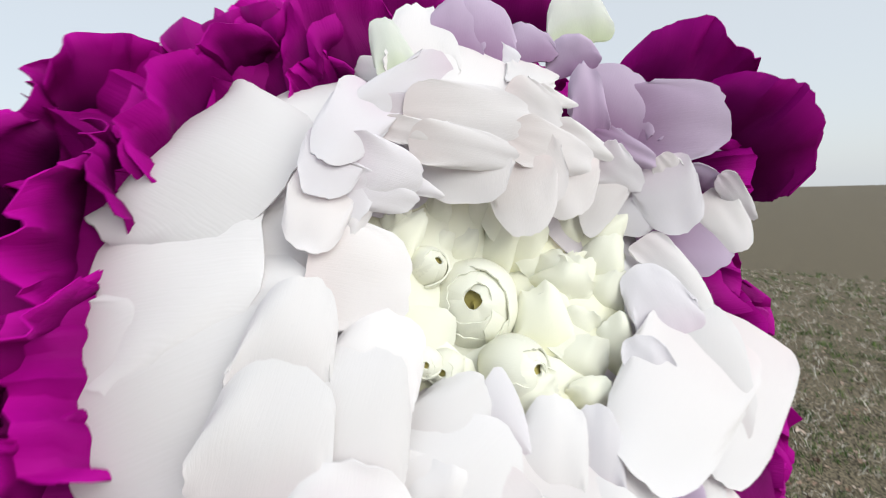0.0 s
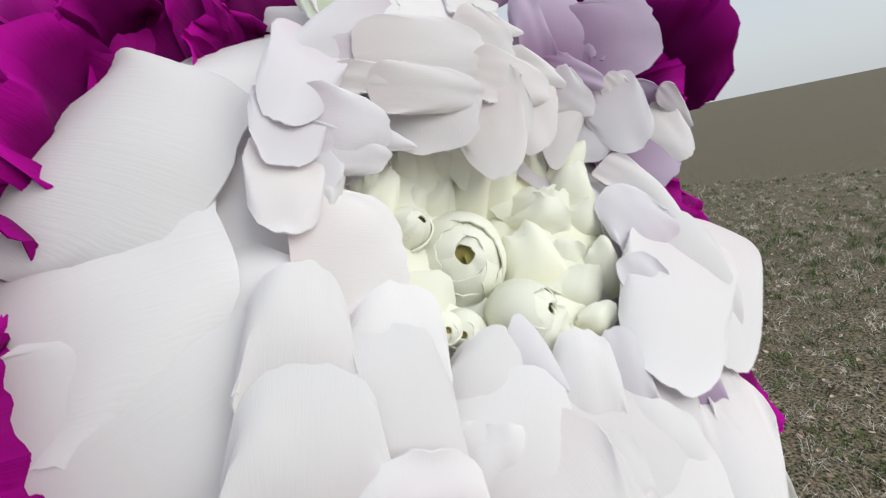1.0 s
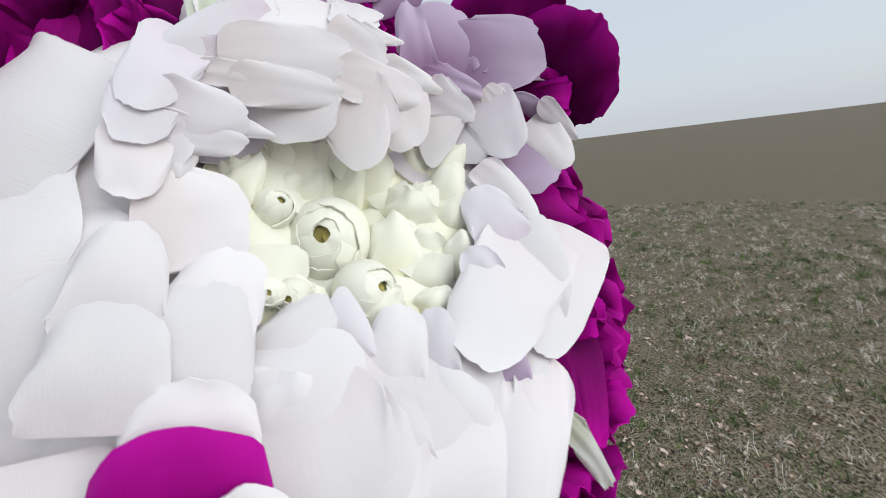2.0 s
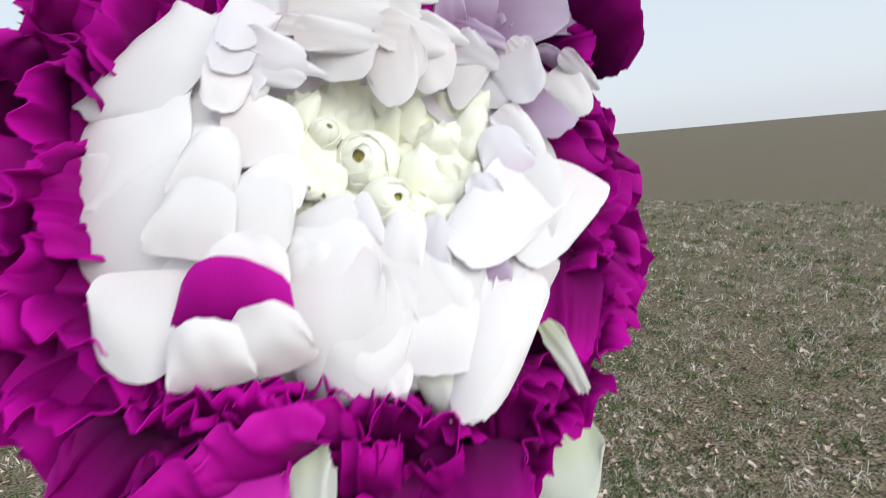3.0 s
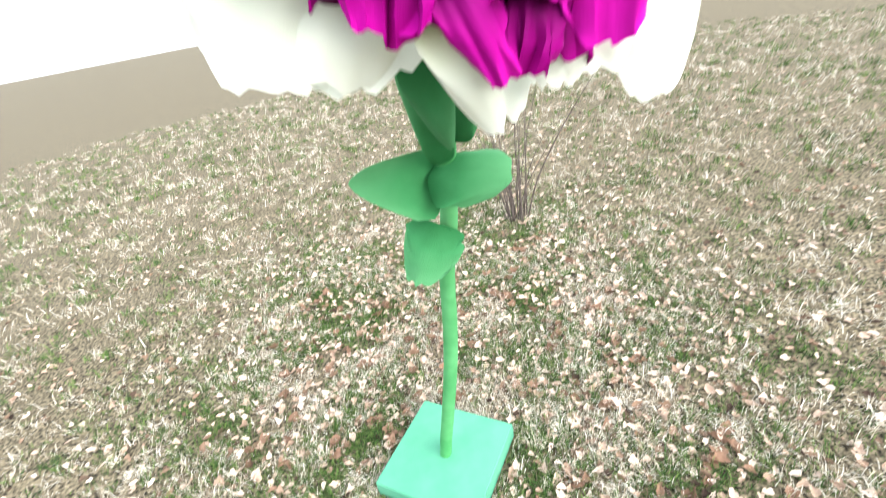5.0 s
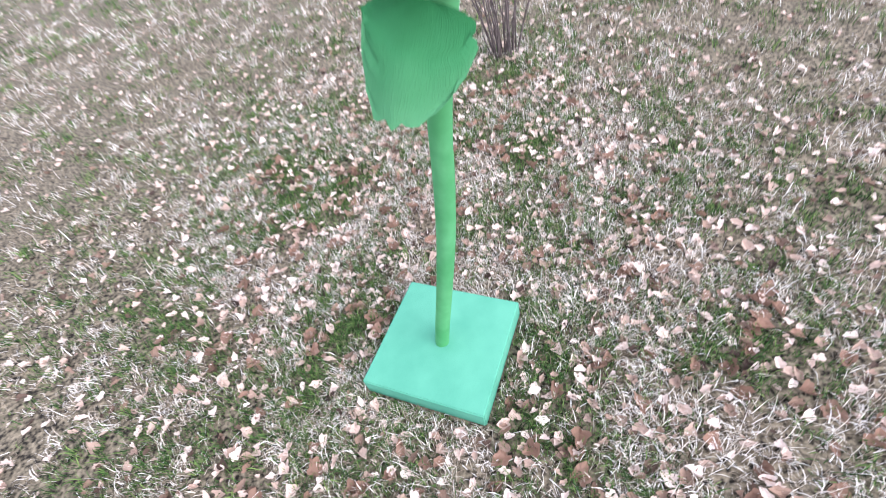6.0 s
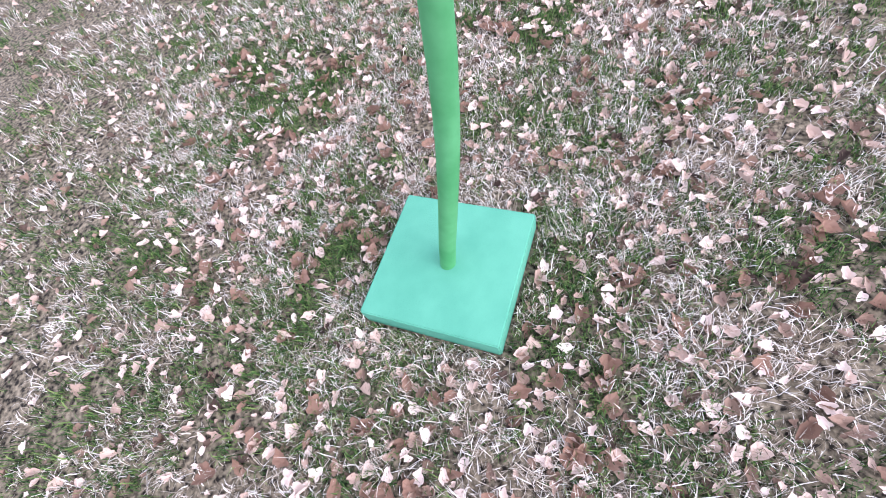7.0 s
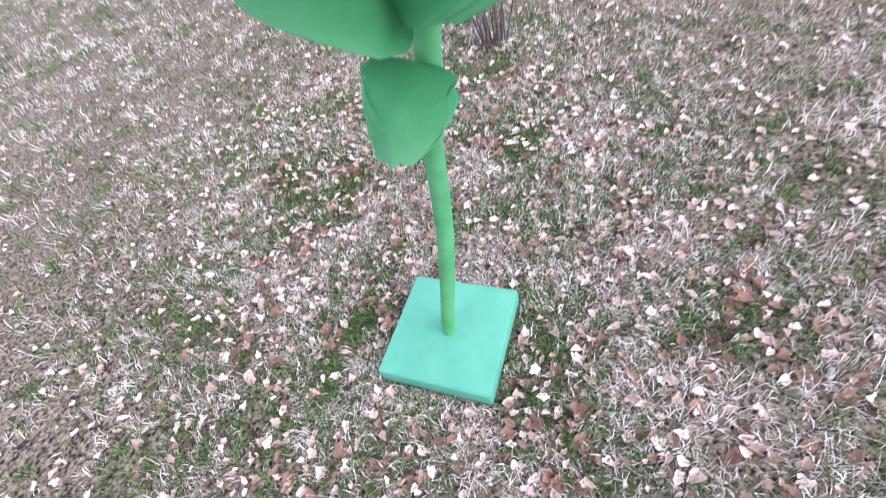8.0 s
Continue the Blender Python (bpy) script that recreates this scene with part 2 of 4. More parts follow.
def leaf_shape(rng, size):
    """Verts and faces of a small curled dry leaf lying flat, with a pointed tip and wavy rim."""
    n = 19
    fold, twist, lobes, slim = rng.uniform(0.2, 1.1), rng.uniform(-1.1, 1.1), rng.uniform(0, 6.28), rng.uniform(0.5, 0.9)
    rim, inner = [], []
    for k in range(n):
        a = 2 * math.pi * k / n
        r = size * (0.5 + 0.08 * math.sin(3 * a + lobes) + 0.06 * math.sin(5 * a + 2 * lobes) + rng.uniform(-0.06, 0.06)) * (1.3 if k == 0 else 1.0)
        for s, ring in ((1.0, rim), (0.5, inner)):
            x, y = s * r * math.cos(a), s * slim * r * math.sin(a)
            ring.append((x, y, fold * abs(y) * s + twist * x * y / size * s + 0.003 + (0.16 * size * rng.random() if s == 1 else 0)))
    verts = rim + inner + [(0, 0, 0.003)]
    faces = []
    for k in range(n):
        m = (k + 1) % n
        faces += [(k, m, n + m, n + k), (n + k, n + m, 2 * n)]
    return verts, faces


def litter(name, count, near, seed):
    rng = random.Random(seed)
    verts, faces = [], []
    for i in range(count):
        x, y = spot(rng, near)
        if in_stand(x, y, 0.03):
            continue
        lv, lf = leaf_shape(rng, rng.uniform(0.012, 0.036))
        m = pose(x, y, lie(x, y) + rng.uniform(0.003, 0.016), rng.uniform(-30, 30), rng.uniform(-30, 30), rng.uniform(0, 360))
        o = len(verts)
        verts += [m @ Vector(v) for v in lv]
        faces += [tuple(o + q for q in fc) for fc in lf]
    return tagged(link(name, verts, faces, M_LITTER, smooth=False), "small curled tan and pinkish-brown fallen leaves in the grass", "fallen leaves", kind="stuff")


litter("fallen_leaves", 2800, True, 5)
litter("fallen_leaves", 12000, False, 6)

# larger leaves that lie singly on the grass round the stand
def single_leaves(count, seed):
    rng = random.Random(seed)
    shapes = []
    for i in range(14):
        lv, lf = leaf_shape(rng, rng.uniform(0.028, 0.048))
        me = bpy.data.meshes.new("fallen_leaf")
        me.from_pydata(lv, [], lf)
        me.materials.append(M_DRYLEAF)
        shapes.append(me)
    done = 0
    while done < count:
        x, y = rng.uniform(-0.75, 0.95), rng.uniform(-0.75, 1.3)
        if in_stand(x, y, 0.035):
            continue
        ob = new("fallen_leaf", rng.choice(shapes))
        ob.matrix_world = pose(x, y, lie(x, y) + rng.uniform(0.004, 0.014), rng.uniform(-28, 28), rng.uniform(-28, 28), rng.uniform(0, 360))
        tagged(ob, "small curled pinkish-tan dry leaf lying on the grass", "leaf", "fallen leaves on the grass")
        done += 1


single_leaves(260, 15)

# ---- bare shrub behind the flower ----
shrub = tagged(new("shrub"), "leafless shrub with thin grey-brown upright twigs", "shrub")
shrub.location = (0.76, 1.62, lie(0.76, 1.62))
rng = random.Random(9)
for i in range(26):
    q, lean, h = rng.uniform(0, 6.28), rng.uniform(0.05, 0.55), rng.uniform(0.35, 0.95)
    c, s = math.cos(q), math.sin(q)
    r0 = rng.uniform(0, 0.07)
    pts = [(r0 * c, r0 * s, -0.02)] + [((r0 + lean * h * f**1.3) * c + rng.uniform(-0.02, 0.02), (r0 + lean * h * f**1.3) * s + rng.uniform(-0.02, 0.02), h * f) for f in (0.3, 0.65, 1.0)]
    w = rng.uniform(0.003, 0.0065)
    tv, tf, tu = tube(pts, [w, w * 0.8, w * 0.55, w * 0.25], 5)
    link("twig", tv, tf, M_BARK, shrub)

# ---- the giant flower ----
flower = tagged(new("giant_paper_flower"), "giant white and magenta paper peony on a green stem", "artificial flower")

STEM = [(-0.007, 0.0, 0.02), (0.014, -0.009, 0.14), (0.049, -0.024, 0.316), (0.079, -0.044, 0.488), (0.097, -0.071, 0.64),
        (0.111, -0.113, 0.81), (0.131, -0.171, 0.968), (0.137, -0.231, 1.094), (0.138, -0.295, 1.19), (0.134, -0.36, 1.30), (0.13, -0.40, 1.46)]
sv, sf, su = tube(STEM, [0.0195, 0.0195, 0.0195, 0.020, 0.0195, 0.0185, 0.018, 0.018, 0.018, 0.018, 0.018], 16, 0.035, 4)
link("stem", sv, sf, M_STEM, flower, "thick green paper-wrapped stem with a gentle bend", su)


def foot():
    """Thick square foam block, turned by 35 degrees, with worn edges."""
    bm = bmesh.new()
    bmesh.ops.create_cube(bm, size=1.0, matrix=Matrix.Diagonal((0.35, 0.35, 0.064, 1)))
    bmesh.ops.bevel(bm, geom=bm.edges[:], offset=0.0035, segments=3, affect="EDGES")
    bmesh.ops.transform(bm, matrix=pose(0, 0, 0.018, 0, 0, -35), verts=bm.verts[:])
    me = bpy.data.meshes.new("foot")
    bm.to_mesh(me)
    bm.free()
    me.materials.append(M_FOAM)
    ob = new("foot", me)
    ob.parent = flower
    return tagged(ob, "thick square mint-green foam block lying on the grass")


foot()

# bloom: centre, direction that it faces, and its own right and up
BC, BA = Vector((0.1655, -0.5269, 1.5857)), Vector((0.228, -0.831, 0.507)).normalized()
BX = Vector((0.964, 0.265, 0)).normalized()
BY = BX.cross(-BA).normalized()
HEART = BC - BA * 0.16


def bloom(x, y, h):
    return BC + BX * x + BY * y + BA * h


def rosette(r, azimuth, h):
    return bloom(r * math.cos(azimuth), r * math.sin(azimuth), h)


def petal(mat, base, tip, width, bulge=0.10, cup=0.25, curl=0.0, ruffle=0.004, rag=0.04, broad=0.62, seed=1, face=None, name="petal", parent=None, root=0.5, rows=17, cols=17, label="", frill=0.0, sharp=2.3, fold=0.0):
    """One petal from its base to its tip: bulge along its length, cup across it (edges bent back), curl at the tip, ruffled and torn rim."""
    base, tip = Vector(base), Vector(tip)
    d = tip - base
    length = d.length
    d.normalize()
    face = Vector(face) if face is not None else ((base + tip) / 2 - HEART)
    side = d.cross(face).normalized()
    nor = side.cross(d)
    grid = np.zeros((rows, cols, 3))
    for i in range(rows):
        u = i / (rows - 1)
        k = min(1.0, u / broad)
        w = (root + (1 - root) * math.sqrt(1 - (1 - k) ** 2)) * width / 2
        for j in range(cols):
            v = 2 * j / (cols - 1) - 1
            end = (1 - 0.62 * (1 - math.sqrt(max(0.0, 1 - abs(v) ** sharp)))) if sharp > 2 else 1 - 0.72 * abs(v) ** sharp
            rimward = max(u ** 3, abs(v) ** 3 * min(1.0, u * 2))
            long = length * u * (end + rag * (u ** 2 * wave(v * 2.2, 0.3, seed) + u ** 8 * (0.5 * wave(v * 6.0, 1.7, seed) + 0.3 * wave(v * 11.0, 5.7, seed))))
            wide = w * v * (1 + rag * 1.2 * (wave(u * 3.5 + (9 if v > 0 else 0), 2.2, seed) + 0.5 * wave(u * 12 + (5 if v > 0 else 0), 4.2, seed)))
            up = length * bulge * math.sin(math.pi * min(1.0, u * 0.95)) - cup * w * v * v
            up += curl * length * max(0.0, u - 0.55) ** 2 * 4
            up += ruffle * rimward * 1.6 * wave(v * 1.5 + 3, u * 2.2, seed + 0.4) + 0.12 * ruffle * rimward * wave(v * 5.0, u * 5.0, seed + 0.8)
            up += 0.5 * ruffle * wave(v * 1.7, u * 1.9, seed + 1.1)
            up += frill * u ** 1.3 * (wave(v * 3.6 + 1.5, u * 0.9, seed + 2.3) + 0.28 * wave(v * 7.0, u * 2.0, seed + 2.9)) + fold * w * abs(v)
            wide += frill * 0.5 * u * wave(v * 4.0, u * 1.5, seed + 3.7)
            grid[i, j] = base + d * long + side * wide + nor * up
    pv, pf, pu = shell(grid, 0.0009)
    return link(name, pv, pf, mat, parent or flower, label, pu)


def bud(center, axis, radius, opening=0.55, squash=1.0, seed=1, mat=None, layers=4, turn=0.0):
    """A rolled bud of paper wraps around one another, with a hollow in its middle."""
    axis = Vector(axis).normalized()
    a = axis.orthogonal().normalized()
    b = axis.cross(a)
    center = Vector(center)
    rng = random.Random(seed)
    holder = new("bud")
    holder.parent = flower
    for k in range(layers):
        deep = k / (layers - 1)
        rad = radius * (1.05 - 0.15 * deep)
        mid, span = turn + k * 2.1 + rng.uniform(-0.3, 0.3), rng.uniform(1.5, 2.0) if k < layers - 1 else 3.3
        lift, flare = radius * squash * (0.12 * deep - 0.04), rng.uniform(0.01, 0.06) * (1 - deep)
        grid = np.zeros((15, 23, 3))
        for i in range(15):
            u = i / 14
            for j in range(23):
                v = 2 * j / 22 - 1
                rim = 0.88 - 0.70 * deep + opening * 0.15
                lip = rim * (0.85 + 0.22 * wave(v * 1.6, k, seed) + 0.12 * wave(v * 6, k, seed)) + 0.5 * (1 - 0.75 * deep) * abs(v) ** 3
                th = math.pi * 0.97 * (1 - u) + lip * u
                q = mid + span * v
                r = rad * (1 + 0.07 * wave(math.cos(q) * 1.5, math.sin(q) * 1.5 + u, seed + k) - 0.08 * max(0, v) ** 2 + flare * u ** 6)
                grid[i, j] = center + (a * math.cos(q) + b * math.sin(q)) * r * math.sin(th) + axis * (r * squash * math.cos(th) + lift)
        pv, pf, pu = shell(grid, -0.0009)
        link("wrap", pv, pf, mat or M_CREAM, holder, "", pu)
    # olive plug, added so that the hollow doesn't render black
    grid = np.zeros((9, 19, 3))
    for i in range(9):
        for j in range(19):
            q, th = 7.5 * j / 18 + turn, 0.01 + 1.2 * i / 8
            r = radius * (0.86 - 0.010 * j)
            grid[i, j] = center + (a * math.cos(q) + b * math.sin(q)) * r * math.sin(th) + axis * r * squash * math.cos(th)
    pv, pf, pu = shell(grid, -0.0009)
    link("rolled_end", pv, pf, M_OLIVE, holder, "olive-cream plug added in the hollow of the bud", pu)
    return holder


# card core inside the bloom, on which the petals are glued
def core():
    bm = bmesh.new()
    bmesh.ops.create_uvsphere(bm, u_segments=24, v_segments=14, radius=1.0)
    turn = Matrix((BX, BY, BA)).transposed().to_4x4()
    bmesh.ops.transform(bm, matrix=Matrix.Translation(BC - BA * 0.095) @ turn @ Matrix.Diagonal((0.135, 0.135, 0.085, 1)), verts=bm.verts[:])
    me = bpy.data.meshes.new("core")
    bm.to_mesh(me)
    bm.free()
    me.materials.append(M_CORE)
    ob = new("core", me)
    ob.parent = flower
    return tagged(ob, "tan card core deep between the petals")


core()

DOME_R = (0, 0.03, 0.06, 0.10, 0.16, 0.22, 0.28, 0.40)
DOME_H = (0, 0.018, 0.04, 0.052, 0.045, 0.028, -0.005, -0.09)


def dome(r):
    return float(np.interp(r, DOME_R, DOME_H))


def ring(count, mat, r0, r1, drop0, drop1, width, seed, bulge, cup, curl=0.0, ruffle=0.004, rag=0.05, broad=0.62, start=0.0, jitter=0.012, root=0.5, frill=0.0, stand=False):
    """A ring of petals round the bloom's middle, from radius r0 to r1, that far below the dome."""
    rng = random.Random(seed)
    for i in range(count):
        q = start + 2 * math.pi * (i + rng.uniform(-0.2, 0.2)) / count
        ra, rb = r0 + rng.uniform(-jitter, jitter), r1 + rng.uniform(-jitter, jitter)
        petal(mat, rosette(ra, q + rng.uniform(-0.08, 0.08), dome(ra) - drop0), rosette(rb, q + rng.uniform(-0.12, 0.12), dome(rb) - drop1 + rng.uniform(-0.004, 0.004)),
              width * rng.uniform(0.85, 1.15), bulge * rng.uniform(0.7, 1.3), cup, curl, ruffle, rag, broad, seed * 31 + i * 1.37, root=root, frill=frill, face=rosette(1, q + rng.uniform(-0.7, 0.7), 0) - BC if stand else None, rows=23 if frill else 15, cols=29 if frill else 15)


# fill of the bloom: incurved white rings, ruffled magenta rings, pale guard petals behind
ring(7, M_CREAM, 0.055, 0.006, 0.026, 0.016, 0.045, 21, 0.08, 0.1, 0.0, 0.004, 0.1)
ring(11, M_CREAM, 0.080, 0.030, 0.024, 0.010, 0.048, 1, 0.08, 0.1, 0.0, 0.004, 0.1)
ring(12, M_BLUSH, 0.135, 0.060, 0.036, 0.020, 0.080, 2, 0.08, 0.12, root=0.7)
ring(13, M_WHITE, 0.170, 0.088, 0.044, 0.018, 0.095, 3, 0.1, 0.14, start=0.2, root=0.7)
ring(13, M_WHITE, 0.200, 0.118, 0.050, 0.016, 0.110, 4, 0.12, 0.16, start=0.5, root=0.7)
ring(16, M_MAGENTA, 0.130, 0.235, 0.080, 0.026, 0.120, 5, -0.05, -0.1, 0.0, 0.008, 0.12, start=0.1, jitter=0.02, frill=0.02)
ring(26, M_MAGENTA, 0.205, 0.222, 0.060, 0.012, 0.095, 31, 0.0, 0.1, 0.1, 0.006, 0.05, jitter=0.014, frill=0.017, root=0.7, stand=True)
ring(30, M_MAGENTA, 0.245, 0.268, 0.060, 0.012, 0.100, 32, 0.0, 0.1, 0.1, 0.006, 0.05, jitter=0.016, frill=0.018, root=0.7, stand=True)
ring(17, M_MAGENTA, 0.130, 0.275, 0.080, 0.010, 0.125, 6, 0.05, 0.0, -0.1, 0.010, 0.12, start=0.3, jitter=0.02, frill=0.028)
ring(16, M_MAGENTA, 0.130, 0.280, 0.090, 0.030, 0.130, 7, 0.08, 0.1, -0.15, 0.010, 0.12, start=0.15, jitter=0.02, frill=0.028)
ring(13, M_GUARD, 0.090, 0.315, 0.120, 0.070, 0.140, 8, 0.06, 0.15, -0.1, 0.010, 0.1, start=0.4, jitter=0.015, frill=0.012)


# ---- petals that show singly ----

# incurved white petals below the heart
petal(M_WHITE, (0.058, -0.630, 1.544), (0.071, -0.605, 1.586), 0.049, 0.1, 0.13, 0, 0.0025, 0.06, 0.6, 11.7, root=0.85, face=(0.048, -0.810, 0.566), sharp=3)
petal(M_WHITE, (0.088, -0.635, 1.521), (0.097, -0.626, 1.554), 0.051, 0.1, 0.13, 0, 0.0025, 0.06, 0.6, 13.4, root=0.8, face=(0.118, -0.799, 0.504), sharp=2.6)
petal(M_WHITE, (0.122, -0.623, 1.507), (0.129, -0.615, 1.543), 0.032, 0.1, 0.13, 0, 0.0025, 0.06, 0.6, 15.1, root=0.7, face=(-0.023, -0.803, 0.502), sharp=3)
petal(M_WHITE, (0.106, -0.626, 1.512), (0.163, -0.602, 1.548), 0.079, 0.1, 0.13, 0, 0.0025, 0.06, 0.6, 16.8, root=0.8, face=(-0.075, -0.795, 0.521), sharp=1.7)
petal(M_WHITE, (0.084, -0.627, 1.536), (0.104, -0.592, 1.585), 0.053, 0.1, 0.13, 0, 0.0025, 0.06, 0.6, 18.5, root=0.85, face=(0.114, -0.775, 0.546), sharp=3)
petal(M_WHITE, (0.094, -0.607, 1.561), (0.118, -0.575, 1.596), 0.044, 0.1, 0.13, 0, 0.0025, 0.06, 0.6, 20.2, root=0.7, face=(0.075, -0.819, 0.473), sharp=3)
petal(M_WHITE, (0.063, -0.609, 1.567), (0.079, -0.587, 1.617), 0.039, 0.1, 0.13, 0, 0.0025, 0.06, 0.6, 21.9, root=0.9, face=(0.109, -0.891, 0.398), sharp=2.3)
petal(M_BLUSHWHITE, (0.076, -0.578, 1.620), (0.126, -0.566, 1.607), 0.055, 0.05, 0.06, 0, 0.0025, 0.06, 0.6, 23.6, root=0.7, face=(0.128, -0.904, 0.254), sharp=3)
petal(M_BLUSHWHITE, (0.104, -0.556, 1.653), (0.095, -0.569, 1.634), 0.014, 0.05, 0.06, 0, 0.0025, 0.06, 0.6, 25.3, root=0.7, face=(0.165, -0.923, 0.091), sharp=2.6)
petal(M_BLUSHWHITE, (0.087, -0.563, 1.662), (0.076, -0.582, 1.627), 0.030, 0.05, 0.06, 0, 0.0025, 0.06, 0.6, 27.0, root=0.7, face=(0.159, -0.951, 0.168), sharp=2.3)
petal(M_WHITE, (0.117, -0.609, 1.538), (0.154, -0.588, 1.564), 0.035, 0.1, 0.13, 0, 0.0025, 0.06, 0.6, 28.7, root=0.7, face=(-0.065, -0.790, 0.536), sharp=2.4)
petal(M_LILACWHITE, (0.156, -0.601, 1.529), (0.163, -0.584, 1.567), 0.033, 0.1, 0.13, 0, 0.0025, 0.06, 0.6, 30.4, root=0.7, face=(-0.145, -0.789, 0.518), sharp=1.8)
petal(M_WHITE, (0.172, -0.614, 1.505), (0.193, -0.590, 1.553), 0.035, 0.1, 0.13, 0, 0.0025, 0.06, 0.6, 32.1, root=0.7, face=(-0.087, -0.827, 0.497), sharp=2.5)
petal(M_LILACWHITE, (0.199, -0.609, 1.506), (0.210, -0.593, 1.547), 0.029, 0.1, 0.13, 0, 0.0025, 0.06, 0.6, 33.8, root=0.7, face=(-0.180, -0.825, 0.483), sharp=2.6)
petal(M_WHITE, (0.191, -0.624, 1.486), (0.212, -0.613, 1.517), 0.055, 0.1, 0.2, 0, 0.0025, 0.06, 0.6, 35.5, root=0.7, face=(-0.119, -0.804, 0.509), sharp=3.5)
petal(M_WHITE, (0.168, -0.632, 1.479), (0.175, -0.617, 1.521), 0.040, 0.1, 0.13, 0, 0.0025, 0.06, 0.6, 37.2, root=0.7, face=(-0.109, -0.826, 0.515), sharp=2.3)
petal(M_WHITE, (0.134, -0.630, 1.484), (0.144, -0.624, 1.521), 0.061, 0.1, 0.13, 0, 0.0025, 0.06, 0.6, 38.9, root=0.7, face=(-0.049, -0.859, 0.481), sharp=3.2)
petal(M_LILAC, (0.241, -0.616, 1.489), (0.246, -0.607, 1.518), 0.025, 0.05, 0.06, 0, 0.0025, 0.06, 0.6, 40.6, root=0.7, face=(-0.173, -0.803, 0.444), sharp=2.3)
petal(M_LILACWHITE, (0.206, -0.627, 1.479), (0.230, -0.627, 1.483), 0.009, 0.1, 0.3, 0, 0.0025, 0.06, 0.6, 42.3, root=0.7, face=(-0.112, -0.770, 0.526), sharp=2.3)
petal(M_LILACWHITE, (0.244, -0.617, 1.483), (0.216, -0.641, 1.462), 0.011, 0.1, 0.4, 0, 0.0025, 0.06, 0.6, 44.0, root=0.7, face=(-0.100, -0.752, 0.519), sharp=2.3)
petal(M_WHITE, (0.261, -0.600, 1.514), (0.252, -0.620, 1.490), 0.021, 0.1, 0.13, 0, 0.0025, 0.15, 0.6, 45.7, root=0.7, face=(-0.192, -0.795, 0.438), sharp=2.3)
petal(M_WHITE, (0.139, -0.615, 1.522), (0.159, -0.654, 1.454), 0.067, 0.1, 0.12, 0, 0.004, 0.06, 0.6, 47.4, root=0.8, face=(0.038, -0.912, 0.392), sharp=2.6)
petal(M_WHITE, (0.201, -0.615, 1.506), (0.194, -0.649, 1.458), 0.085, 0.1, 0.1, 0, 0.004, 0.06, 0.6, 49.1, root=0.85, face=(0.030, -0.899, 0.418), sharp=3)
petal(M_WHITE, (0.169, -0.637, 1.473), (0.169, -0.656, 1.451), 0.025, 0.1, 0.13, 0, 0.004, 0.06, 0.6, 50.8, root=0.7, face=(0.024, -0.896, 0.442), sharp=2.4)
petal(M_WHITE, (0.270, -0.606, 1.507), (0.215, -0.659, 1.428), 0.038, 0.1, 0.35, 0, 0.004, 0.06, 0.6, 52.5, root=0.7, face=(0.041, -0.871, 0.400), sharp=2.2)
petal(M_LILACWHITE, (0.248, -0.614, 1.492), (0.216, -0.644, 1.454), 0.033, 0.05, 0.15, 0, 0.004, 0.06, 0.6, 54.2, root=0.7, face=(0.042, -0.878, 0.414), sharp=2.4)

# pale petals beside the heart
petal(M_LILACWHITE, (0.093, -0.563, 1.669), (0.134, -0.552, 1.658), 0.031, 0.1, 0.05, 0, 0.0014, 0.06, 0.6, 55.9, root=0.7, face=(0.112, -0.950, 0.010), sharp=2.3)
petal(M_LILACWHITE, (0.087, -0.566, 1.659), (0.130, -0.552, 1.648), 0.021, 0.08, 0.05, 0, 0.0014, 0.06, 0.6, 57.6, root=0.7, face=(0.165, -0.932, 0.040), sharp=2.3)
petal(M_LILACWHITE, (0.116, -0.553, 1.662), (0.146, -0.549, 1.650), 0.014, 0.035, 0.05, 0, 0.0014, 0.06, 0.6, 59.3, root=0.7, face=(0.004, -0.966, -0.023), sharp=1.5)
petal(M_LILACWHITE, (0.094, -0.557, 1.680), (0.082, -0.575, 1.652), 0.031, 0.08, 0.05, 0, 0.0014, 0.06, 0.6, 61.0, root=0.7, face=(0.166, -0.951, 0.132), sharp=2.3)
petal(M_LILACWHITE, (0.089, -0.565, 1.657), (0.102, -0.566, 1.641), 0.033, 0.035, 0.05, 0, 0.0014, 0.06, 0.6, 62.7, root=0.7, face=(0.239, -0.940, 0.092), sharp=2.3)

# overhanging blush and white petals above the heart
petal(M_LILACWHITE, (0.156, -0.525, 1.724), (0.100, -0.554, 1.694), 0.025, 0.035, 0.05, 0, 0.0014, 0.1, 0.6, 64.4, root=0.7, face=(0.010, -0.931, 0.101), sharp=2.3)
petal(M_LILACWHITE, (0.113, -0.542, 1.706), (0.085, -0.571, 1.668), 0.032, 0.08, 0.05, 0, 0.0014, 0.06, 0.6, 66.1, root=0.7, face=(0.114, -0.933, 0.137), sharp=2.3)
petal(M_BLUSH, (0.100, -0.549, 1.694), (0.142, -0.544, 1.698), 0.018, 0.035, 0.05, 0, 0.0014, 0.06, 0.6, 67.8, root=0.4, face=(-0.028, -0.933, 0.102), sharp=2.3)
petal(M_BLUSHWHITE, (0.125, -0.549, 1.694), (0.197, -0.541, 1.693), 0.034, 0.035, 0.05, 0, 0.0014, 0.06, 0.5, 69.5, root=0.1, face=(-0.153, -0.910, 0.121), sharp=2.3)
